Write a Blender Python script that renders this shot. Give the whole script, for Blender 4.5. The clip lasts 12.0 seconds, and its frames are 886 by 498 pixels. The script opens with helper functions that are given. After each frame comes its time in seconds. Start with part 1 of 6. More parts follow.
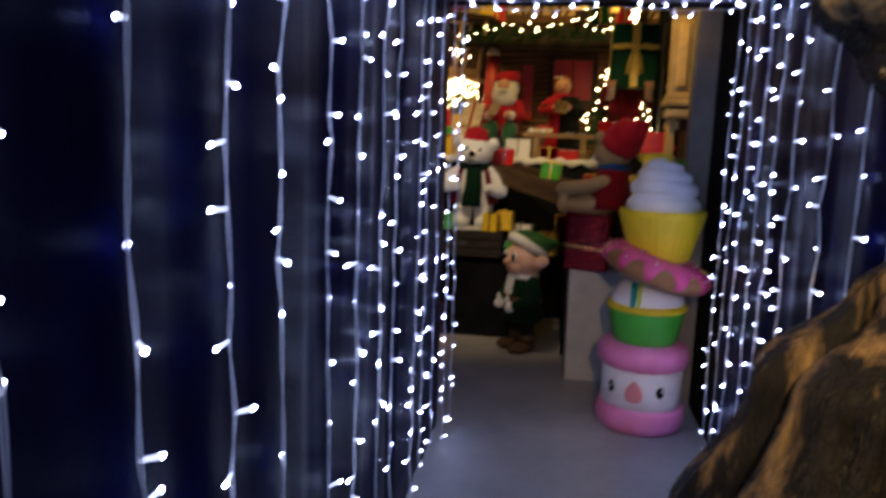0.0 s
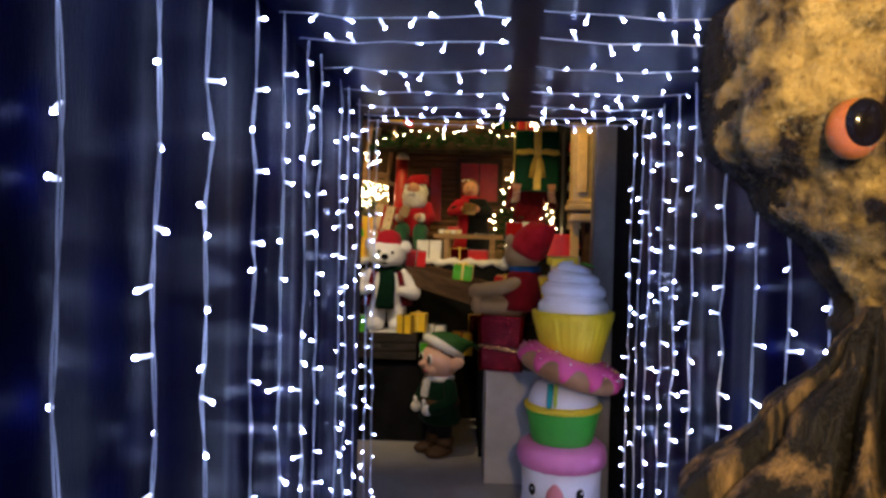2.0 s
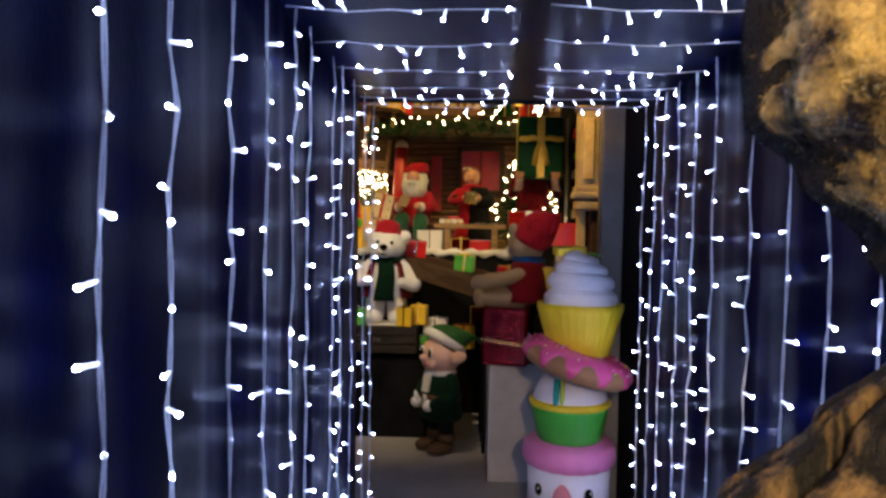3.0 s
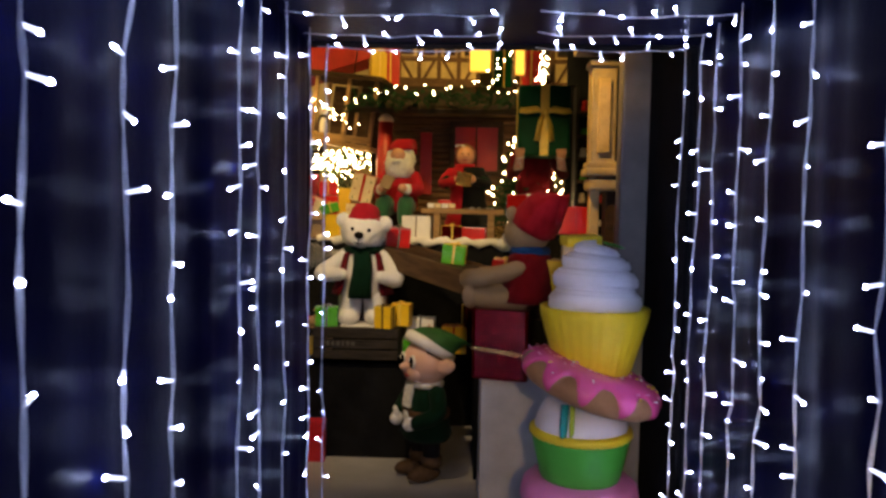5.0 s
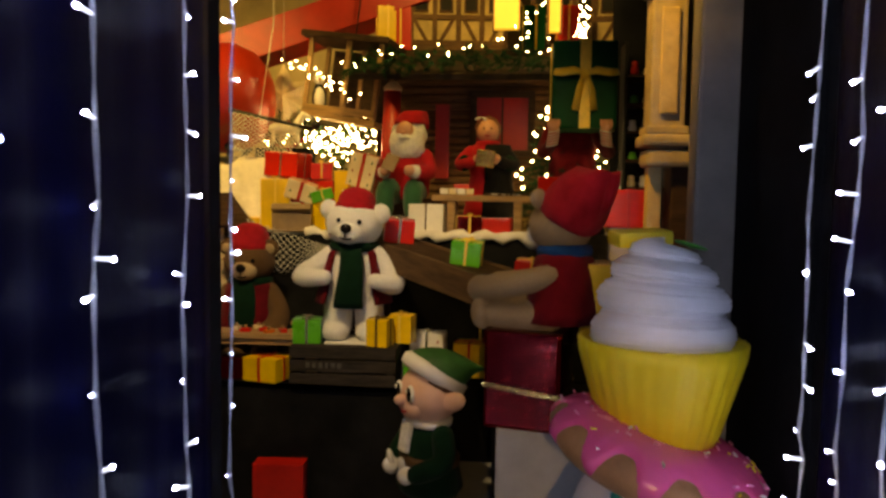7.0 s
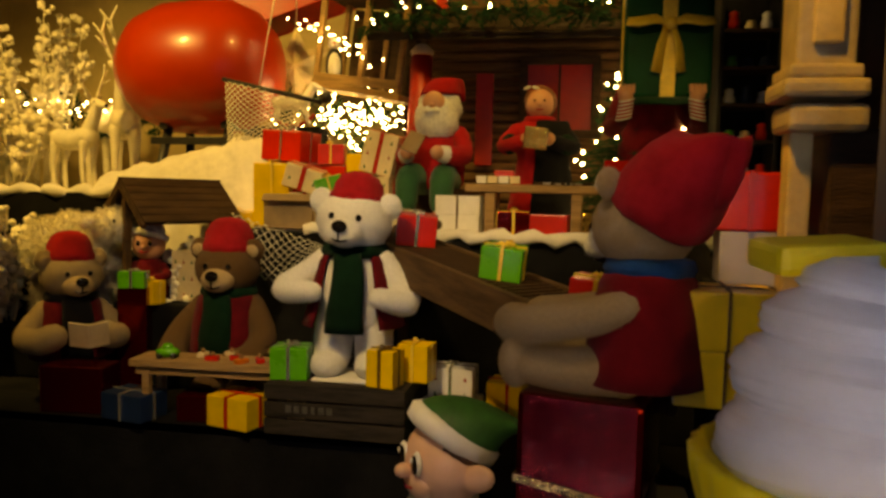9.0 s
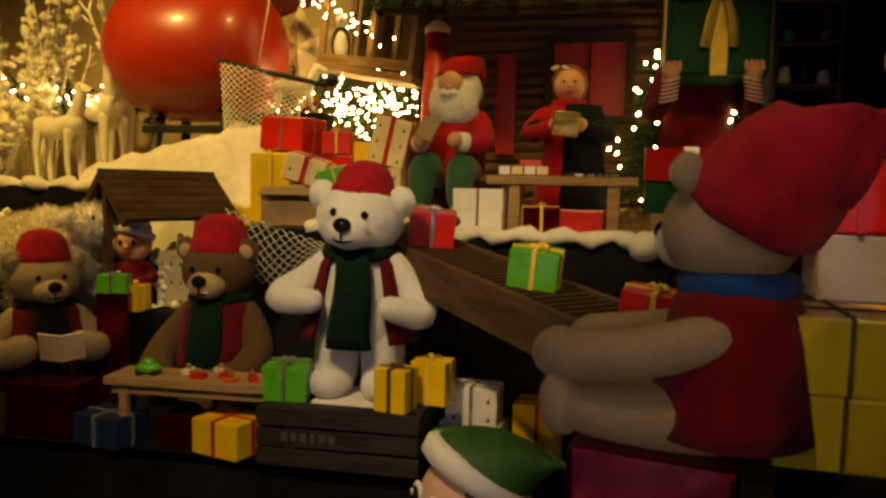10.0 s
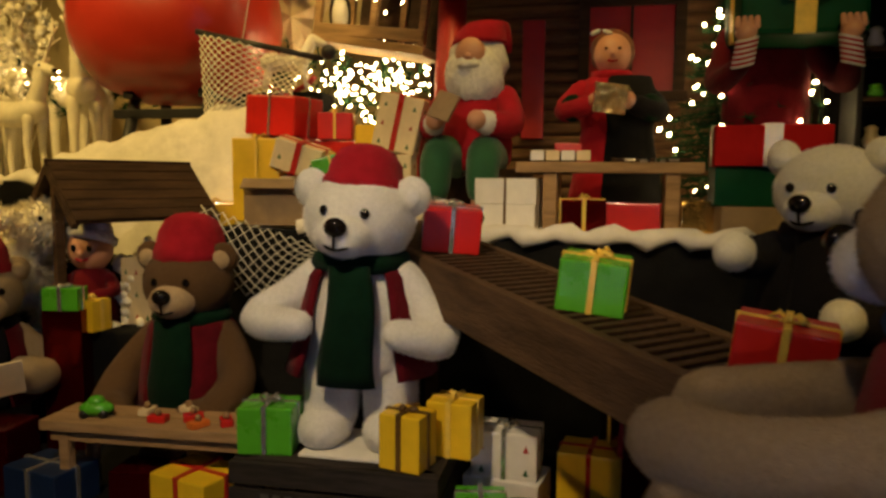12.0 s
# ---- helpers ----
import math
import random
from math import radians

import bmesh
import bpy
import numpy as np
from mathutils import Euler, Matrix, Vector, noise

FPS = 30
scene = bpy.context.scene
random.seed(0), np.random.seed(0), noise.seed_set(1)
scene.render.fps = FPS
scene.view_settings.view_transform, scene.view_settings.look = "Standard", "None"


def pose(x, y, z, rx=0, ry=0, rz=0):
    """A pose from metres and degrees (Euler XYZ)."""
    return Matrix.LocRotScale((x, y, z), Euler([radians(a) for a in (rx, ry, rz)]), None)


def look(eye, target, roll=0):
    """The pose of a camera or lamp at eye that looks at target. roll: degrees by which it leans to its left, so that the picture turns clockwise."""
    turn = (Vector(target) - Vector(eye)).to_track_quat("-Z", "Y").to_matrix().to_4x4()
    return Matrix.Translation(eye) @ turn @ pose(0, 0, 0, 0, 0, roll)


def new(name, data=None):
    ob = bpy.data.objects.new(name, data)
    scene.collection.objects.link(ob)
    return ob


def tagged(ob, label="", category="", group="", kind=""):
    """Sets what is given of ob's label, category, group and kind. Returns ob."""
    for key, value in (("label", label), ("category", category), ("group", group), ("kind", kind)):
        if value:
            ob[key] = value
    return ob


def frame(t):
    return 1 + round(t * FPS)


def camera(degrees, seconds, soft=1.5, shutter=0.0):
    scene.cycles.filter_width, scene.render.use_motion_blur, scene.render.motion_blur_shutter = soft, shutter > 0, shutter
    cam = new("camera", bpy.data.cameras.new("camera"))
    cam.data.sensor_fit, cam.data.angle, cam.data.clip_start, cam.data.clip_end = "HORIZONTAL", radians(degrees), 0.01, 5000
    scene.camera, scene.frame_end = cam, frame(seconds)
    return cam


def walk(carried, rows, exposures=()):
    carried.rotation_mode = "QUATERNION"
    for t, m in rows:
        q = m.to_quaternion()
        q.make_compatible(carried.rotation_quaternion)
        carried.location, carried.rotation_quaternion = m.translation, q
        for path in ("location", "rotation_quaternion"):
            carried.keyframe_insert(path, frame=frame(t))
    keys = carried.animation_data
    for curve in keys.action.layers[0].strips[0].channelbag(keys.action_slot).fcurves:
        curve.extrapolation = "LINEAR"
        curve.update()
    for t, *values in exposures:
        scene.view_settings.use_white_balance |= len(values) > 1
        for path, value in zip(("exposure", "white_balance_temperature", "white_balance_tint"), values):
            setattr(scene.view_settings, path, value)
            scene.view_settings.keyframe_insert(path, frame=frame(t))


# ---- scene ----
cam = camera(62.4, 12.0, soft=2.8, shutter=0.5)
METRES, EYE, TILT, LEAN, TURN = 3.9, 1.47, 0.0, 0.0, 8.5
ROWS = [
    (0.0, 0.0, 0.0, 0.0, 0.31, -8.87, -2.0),
    (0.5, -0.0012, -0.003, 0.0091, -5.45, -4.59, -1.32),
    (1.0, -0.0013, -0.0077, 0.0134, -7.56, -2.71, -1.53),
    (1.5, -0.0046, -0.0074, 0.0157, -7.24, -1.8, -1.87),
    (2.0, -0.0096, -0.003, 0.0174, -6.91, -1.41, -1.22),
    (2.5, -0.0093, 0.011, 0.016, -6.93, -1.76, -0.92),
    (4.5, 0.0249, 0.1848, 0.0118, -6.56, -2.71, -1.15),
    (5.0, 0.0434, 0.2346, 0.0084, -6.7, -3.04, -1.08),
    (5.5, 0.045, 0.2979, 0.0081, -7.08, -3.4, -0.81),
    (6.0, 0.0653, 0.3582, 0.0029, -5.73, -3.31, -0.5),
    (6.5, 0.0914, 0.4164, 0.0038, -4.47, -3.72, -0.5),
    (8.5, 0.1382, 0.6555, 0.0018, -1.01, -4.07, -1.78),
    (9.0, 0.1486, 0.7131, -0.0023, 1.05, -4.25, -1.27),
    (9.5, 0.1552, 0.7617, -0.0021, 2.74, -4.52, -1.65),
    (10.0, 0.1417, 0.8063, -0.0018, 2.1, -4.87, -1.17),
    (10.5, 0.1398, 0.8412, -0.0056, 2.71, -5.18, -0.95),
    (11.0, 0.1489, 0.8785, -0.0026, 3.79, -5.39, -1.11),
    (11.5, 0.1444, 0.9084, -0.004, 3.16, -5.43, -1.16),
    (12.0, 0.1298, 0.9373, -0.0035, 2.98, -5.53, -0.54),
]
walk(cam, [(t, pose(0, 0, EYE, TILT, LEAN, TURN) @ pose(METRES * x, METRES * y, METRES * z, 90 + pitch, roll, yaw)) for t, x, y, z, yaw, pitch, roll in ROWS],
     exposures=[(0.0, -0.1, 6000, 10), (0.8, -0.05, 5900, 10), (2.5, 0.3, 5800, 10), (5.5, 0.25, 6400, 10), (6.7, 0.12, 7000, 6), (8.3, 0.05, 9300, 2), (9.5, 0.0, 8200, 3), (10.5, -0.1, 6900, 7), (12.0, -0.1, 6200, 8)])

# ---- light ----
world = bpy.data.worlds.new("night")
world.use_nodes = True
world.node_tree.nodes["Background"].inputs[0].default_value = (0.01, 0.012, 0.02, 1)
world.node_tree.nodes["Background"].inputs[1].default_value = 0.2
scene.world = world


def lamp(name, kind, at, target, power, colour, size=0.2, spot=60, blend=0.6):
    data = bpy.data.lights.new(name, kind)
    data.energy, data.color = power, colour
    if kind == "AREA":
        data.size = size
    else:
        data.shadow_soft_size = size
    if kind == "SPOT":
        data.spot_size, data.spot_blend = radians(spot), blend
    ob = new(name, data)
    ob.matrix_world = look(at, target)
    return ob


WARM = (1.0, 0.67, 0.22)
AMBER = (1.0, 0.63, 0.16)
# unseen warm spots added over the display; inferred entrance lamp behind the camera
lamp("added_spot_animals", "SPOT", (-2.6, 5.0, 3.3), (-2.55, 6.8, 1.5), 220, AMBER, 0.08, 95)
lamp("added_spot_bears", "SPOT", (-0.75, 3.75, 2.85), (-0.74, 5.45, 1.12), 165, (1.0, 0.72, 0.38), 0.05, 62, 1.0)
lamp("added_spot_column", "SPOT", (0.0, 3.9, 3.2), (0.70, 4.6, 1.95), 150, (1.0, 0.56, 0.11), 0.06, 36)
lamp("added_spot_houses", "SPOT", (-0.3, 5.4, 3.45), (-0.5, 7.4, 2.7), 98, AMBER, 0.08, 110)
lamp("added_spot_santa", "SPOT", (0.35, 3.85, 3.05), (0.34, 5.75, 1.48), 82, WARM, 0.06, 46, 0.9)
lamp("lamp_entrance", "SPOT", (0.30, -0.45, 2.0), (0.74, 1.15, 1.52), 120, (1.0, 0.64, 0.24), 0.05, 52, 0.5)
lamp("added_spot_seated_bear", "SPOT", (-0.30, 3.68, 2.95), (0.22, 4.46, 1.42), 37, (1.0, 0.70, 0.36), 0.05, 27, 1.0)

# ---- materials ----
MATS = {}


def mat(name, colour, rough=0.6, metal=0.0, vary=0.15, scale=8.0, bump=0.15, bscale=60.0, sheen=0.0,
        emit=None, power=0.0, coat=0.0, dark=None, stretch=(1, 1, 1), spec=0.5, tint=(1, 1, 1), cut=(0.32, 0.68)):
    """Principled surface, two scales of noise in the colour and a fine relief."""
    if name in MATS:
        return MATS[name]
    m = bpy.data.materials.new(name)
    m.use_nodes = True
    nt = m.node_tree
    b = nt.nodes["Principled BSDF"]
    b.inputs["Roughness"].default_value = rough
    b.inputs["Metallic"].default_value = metal
    if any(k in name for k in ("felt", "plush", "cloth", "white_fur", "wall", "shingle", "ceiling", "needles")):
        spec = 0.08
    elif any(k in name for k in ("wood", "log_", "timber", "plaster")):
        spec = 0.2
    b.inputs["Specular IOR Level"].default_value = spec
    b.inputs["Specular Tint"].default_value = (*tint, 1)
    b.inputs["Sheen Weight"].default_value = sheen
    b.inputs["Sheen Roughness"].default_value = 0.4
    b.inputs["Coat Weight"].default_value = coat
    b.inputs["Base Color"].default_value = (*colour, 1)
    if vary > 0 or bump > 0:
        tc = nt.nodes.new("ShaderNodeTexCoord")
        mp = nt.nodes.new("ShaderNodeMapping")
        mp.inputs["Scale"].default_value = stretch
        nt.links.new(tc.outputs["Object"], mp.inputs["Vector"])
    if vary > 0:
        n1 = nt.nodes.new("ShaderNodeTexNoise")
        n1.inputs["Scale"].default_value = scale
        n1.inputs["Detail"].default_value = 6
        n1.inputs["Roughness"].default_value = 0.65
        nt.links.new(mp.outputs[0], n1.inputs["Vector"])
        ramp = nt.nodes.new("ShaderNodeValToRGB")
        lo = dark or tuple(c * (1 - 2 * vary) for c in colour)
        hi = tuple(min(1, c * (1 + vary)) for c in colour)
        ramp.color_ramp.elements[0].position, ramp.color_ramp.elements[0].color = cut[0], (*lo, 1)
        ramp.color_ramp.elements[1].position, ramp.color_ramp.elements[1].color = cut[1], (*hi, 1)
        nt.links.new(n1.outputs["Fac"], ramp.inputs["Fac"])
        nt.links.new(ramp.outputs["Color"], b.inputs["Base Color"])
        rr = nt.nodes.new("ShaderNodeMapRange")
        rr.inputs["To Min"].default_value, rr.inputs["To Max"].default_value = max(0.03, rough - 0.1), min(1, rough + 0.1)
        nt.links.new(n1.outputs["Fac"], rr.inputs["Value"])
        nt.links.new(rr.outputs[0], b.inputs["Roughness"])
    if bump > 0:
        n2 = nt.nodes.new("ShaderNodeTexNoise")
        n2.inputs["Scale"].default_value = bscale
        n2.inputs["Detail"].default_value = 4
        nt.links.new(mp.outputs[0], n2.inputs["Vector"])
        bp = nt.nodes.new("ShaderNodeBump")
        bp.inputs["Strength"].default_value = bump
        bp.inputs["Distance"].default_value = 0.01
        nt.links.new(n2.outputs["Fac"], bp.inputs["Height"])
        nt.links.new(bp.outputs[0], b.inputs["Normal"])
    if emit:
        b.inputs["Emission Color"].default_value = (*emit, 1)
        b.inputs["Emission Strength"].default_value = power
    MATS[name] = m
    return m


NAVY = mat("navy_satin", (0.0014, 0.0018, 0.0160), 0.40, vary=0.35, scale=3, bump=0.12, bscale=250, spec=0.022, tint=(0.34, 0.38, 1.0), stretch=(1, 1, 0.2))
BLACK = mat("black_cloth", (0.010, 0.010, 0.011), 0.9, vary=0.3, scale=5, bump=0.3, bscale=150)
BLACKPAINT = mat("black_paint", (0.012, 0.012, 0.013), 0.45, vary=0.2)
FLOOR = mat("grey_floor", (0.42, 0.40, 0.38), 0.42, vary=0.12, scale=2.2, bump=0.08, bscale=90)
WALL = mat("dark_wall", (0.03, 0.028, 0.026), 0.8, vary=0.2, scale=3)
CREAMWALL = mat("cream_wall", (0.62, 0.50, 0.28), 0.85, vary=0.15, scale=1.5)
CEIL = mat("dark_ceiling", (0.015, 0.015, 0.016), 0.9, vary=0.2)
WIRE = mat("white_wire", (0.70, 0.72, 0.80), 0.45, vary=0.05, bump=0)
LEDCAP = mat("led_cap", (0.75, 0.77, 0.85), 0.35, vary=0.0, bump=0, emit=(0.70, 0.74, 1.0), power=1.6)
LED = mat("cool_led", (0.9, 0.92, 1.0), 0.3, vary=0, bump=0, emit=(0.52, 0.60, 1.0), power=140)
WARMLED = mat("warm_led", (1.0, 0.85, 0.5), 0.3, vary=0, bump=0, emit=(1.0, 0.68, 0.28), power=48)
GREENWIRE = mat("green_wire", (0.01, 0.03, 0.015), 0.5, vary=0.1, bump=0)
PLUSHW = mat("white_plush", (0.86, 0.84, 0.79), 0.95, vary=0.05, scale=110, bump=0.7, bscale=420, sheen=0.06)
PLUSHG = mat("taupe_plush", (0.43, 0.32, 0.185), 0.95, vary=0.06, scale=110, bump=0.7, bscale=420, sheen=0.06)
PLUSHB = mat("brown_plush", (0.13, 0.072, 0.032), 0.95, vary=0.08, scale=110, bump=0.7, bscale=420, sheen=0.06)
PLUSHC = mat("cream_plush", (0.55, 0.40, 0.22), 0.95, vary=0.06, scale=110, bump=0.7, bscale=420, sheen=0.06)
REDFELT = mat("red_felt", (0.38, 0.013, 0.024), 0.9, vary=0.15, scale=12, bump=0.5, bscale=300, sheen=0.06)
WINEFELT = mat("wine_felt", (0.12, 0.006, 0.012), 0.9, vary=0.2, scale=12, bump=0.5, bscale=300, sheen=0.06)
GREENFELT = mat("green_felt", (0.004, 0.021, 0.010), 0.9, vary=0.2, scale=12, bump=0.5, bscale=300, sheen=0.04)
PULLOVER = mat("pullover_felt", (0.16, 0.006, 0.012), 0.9, vary=0.15, scale=12, bump=0.5, bscale=300, sheen=0.06)
BLUEFELT = mat("blue_felt", (0.012, 0.06, 0.20), 0.9, vary=0.15, scale=12, bump=0.5, bscale=300, sheen=0.06)
DARKFELT = mat("dark_felt", (0.010, 0.009, 0.012), 0.9, vary=0.2, scale=12, bump=0.5, bscale=300, sheen=0.04)
EYE_BLACK = mat("eye_black", (0.008, 0.006, 0.005), 0.12, vary=0, bump=0)
SKIN = mat("doll_skin", (0.60, 0.30, 0.18), 0.5, vary=0.08, scale=10, bump=0.03)
WHITEFUR = mat("white_fur", (0.82, 0.80, 0.74), 0.95, vary=0.12, scale=50, bump=1.0, bscale=150, sheen=0.06)
PAPER = {
    "red": mat("red_paper", (0.55, 0.014, 0.010), 0.32, vary=0.12, scale=6, bump=0.10, bscale=14, coat=0.08),
    "yellow": mat("yellow_paper", (0.80, 0.52, 0.015), 0.33, vary=0.1, scale=6, bump=0.10, bscale=14, coat=0.08),
    "green": mat("green_paper", (0.09, 0.40, 0.018), 0.28, vary=0.12, scale=6, bump=0.10, bscale=14, coat=0.08),
    "white": mat("white_paper", (0.78, 0.75, 0.70), 0.4, vary=0.08, scale=6, bump=0.10, bscale=14),
    "darkgreen": mat("dark_green_paper", (0.003, 0.055, 0.020), 0.5, spec=0.1, vary=0.15, scale=6, bump=0.12, bscale=14),
    "darkred": mat("dark_red_foil", (0.17, 0.004, 0.005), 0.14, metal=0.85, vary=0.12, scale=3, bump=0.06, bscale=6, coat=0.1),
    "lavender": mat("lavender_paper", (0.42, 0.42, 0.58), 0.5, vary=0.08, scale=6),
    "gold": mat("gold_foil", (0.75, 0.50, 0.16), 0.2, metal=0.9, vary=0.15, scale=9, bump=0.6, bscale=30),
    "blue": mat("blue_paper", (0.008, 0.022, 0.07), 0.4, vary=0.2, scale=6),
    "kraft": mat("kraft_paper", (0.30, 0.20, 0.10), 0.7, vary=0.15, scale=8),
    "orange": mat("orange_paper", (0.65, 0.16, 0.02), 0.4, vary=0.12, scale=6),
    "cream": mat("cream_paper", (0.74, 0.60, 0.36), 0.5, vary=0.1, scale=6),
}
GOLD = mat("gold_ribbon", (0.85, 0.60, 0.10), 0.32, metal=0.12, vary=0.1, scale=20, bump=0.1)
REDRIB = mat("red_ribbon", (0.45, 0.02, 0.015), 0.3, vary=0.1, bump=0.05)
DARKRIB = mat("dark_ribbon", (0.10, 0.05, 0.01), 0.5, vary=0.1, bump=0.05)
GREYRIB = mat("grey_ribbon", (0.40, 0.38, 0.36), 0.3, metal=0.5, vary=0.1, bump=0.05)
SILVER = mat("silver_ribbon", (0.75, 0.74, 0.70), 0.22, metal=0.85, vary=0.1, scale=20, bump=0.1)
WOODD = mat("dark_wood", (0.055, 0.030, 0.016), 0.65, vary=0.3, scale=5, bump=0.35, bscale=40, stretch=(1, 6, 6))
WOODM = mat("weathered_wood", (0.085, 0.048, 0.024), 0.65, vary=0.25, scale=5, bump=0.35, bscale=40, stretch=(1, 6, 6))
WOODL = mat("light_wood", (0.36, 0.22, 0.10), 0.55, vary=0.2, scale=5, bump=0.2, bscale=40, stretch=(1, 8, 8))
STENCIL = mat("worn_stencil", (0.075, 0.07, 0.062), 0.8, vary=0.3, scale=60)
CRATEWOOD = mat("grey_crate_wood", (0.034, 0.027, 0.022), 0.8, vary=0.35, scale=6, bump=0.4, bscale=50, stretch=(1, 7, 7))
LOG = mat("log_siding", (0.15, 0.080, 0.04), 0.7, vary=0.3, scale=4, bump=0.3, bscale=30, stretch=(1, 8, 8))
REDPAINT = mat("red_paint", (0.42, 0.015, 0.012), 0.45, vary=0.12, scale=5, bump=0.05)
REDTANK = mat("red_tank", (0.40, 0.026, 0.012), 0.36, vary=0.08, scale=3, bump=0.03, bscale=20, coat=0.2)
SNOW = mat("plaster_snow", (0.80, 0.76, 0.68), 0.8, vary=0.1, scale=6, bump=0.5, bscale=25)
WHITEPAINT = mat("white_paint", (0.80, 0.77, 0.70), 0.5, vary=0.08, scale=6, bump=0.1)
PLINTH = mat("white_plinth", (0.55, 0.53, 0.50), 0.6, vary=0.12, scale=3, bump=0.1, bscale=40)
PLASTER = mat("yellowed_plaster", (0.62, 0.46, 0.20), 0.7, vary=0.2, scale=5, bump=0.25)
TIMBER = mat("timber_brown", (0.14, 0.075, 0.035), 0.65, vary=0.25, scale=6)
COLUMN = mat("column_stone", (0.44, 0.34, 0.17), 0.65, vary=0.22, scale=5, bump=0.25)
JAMB = mat("grey_jamb", (0.22, 0.20, 0.17), 0.6, vary=0.15, scale=3, bump=0.1)
NEEDLE = mat("fir_needles", (0.014, 0.050, 0.020), 0.7, vary=0.3, scale=12, bump=0.2)
SHINGLE = mat("roof_shingle", (0.045, 0.035, 0.028), 0.8, vary=0.3, scale=8, bump=0.4)
PINK = mat("pink_gloss", (0.74, 0.10, 0.30), 0.25, vary=0.06, scale=5, bump=0.04, bscale=20, coat=0.2)
PINKB = mat("pink_base", (0.80, 0.24, 0.50), 0.4, vary=0.06, scale=5, bump=0.04, coat=0.2)
DOUGH = mat("donut_dough", (0.34, 0.17, 0.07), 0.6, vary=0.15, scale=9, bump=0.15)
CUPYEL = mat("yellow_cup", (0.80, 0.62, 0.02), 0.45, vary=0.06, scale=5, bump=0.05)
CUPGRN = mat("green_cup", (0.08, 0.46, 0.05), 0.4, vary=0.08, scale=5, bump=0.05)
ICING = mat("white_icing", (0.80, 0.79, 0.82), 0.42, vary=0.05, scale=6, bump=0.12, bscale=18, coat=0.15)
TEAL = mat("teal_stick", (0.01, 0.30, 0.30), 0.4, vary=0.05)
LIME = mat("lime_stick", (0.42, 0.60, 0.04), 0.4, vary=0.05)
ROSE = mat("rose_paint", (0.72, 0.25, 0.28), 0.4, vary=0.05)
NET = mat("net_cord", (0.80, 0.76, 0.66), 0.8, vary=0.1, bump=0)
BEASTFUR = mat("beast_fur", (0.46, 0.34, 0.12), 0.36, vary=0.25, scale=8, bump=0.8, bscale=70, cut=(0.43, 0.60), dark=(0.014, 0.010, 0.006), sheen=0.04)
BEASTBODY = mat("beast_body_fur", (0.34, 0.22, 0.09), 0.55, vary=0.35, scale=6, bump=0.8, bscale=90, dark=(0.006, 0.005, 0.004), cut=(0.50, 0.68), stretch=(2.4, 2.4, 0.32))
BEASTDARK = mat("beast_dark_fur", (0.015, 0.012, 0.010), 0.8, vary=0.3, scale=14, bump=1.0, bscale=90)
AMBEREYE = mat("amber_eye", (0.62, 0.20, 0.05), 0.12, vary=0.2, scale=30, bump=0, coat=1.0)


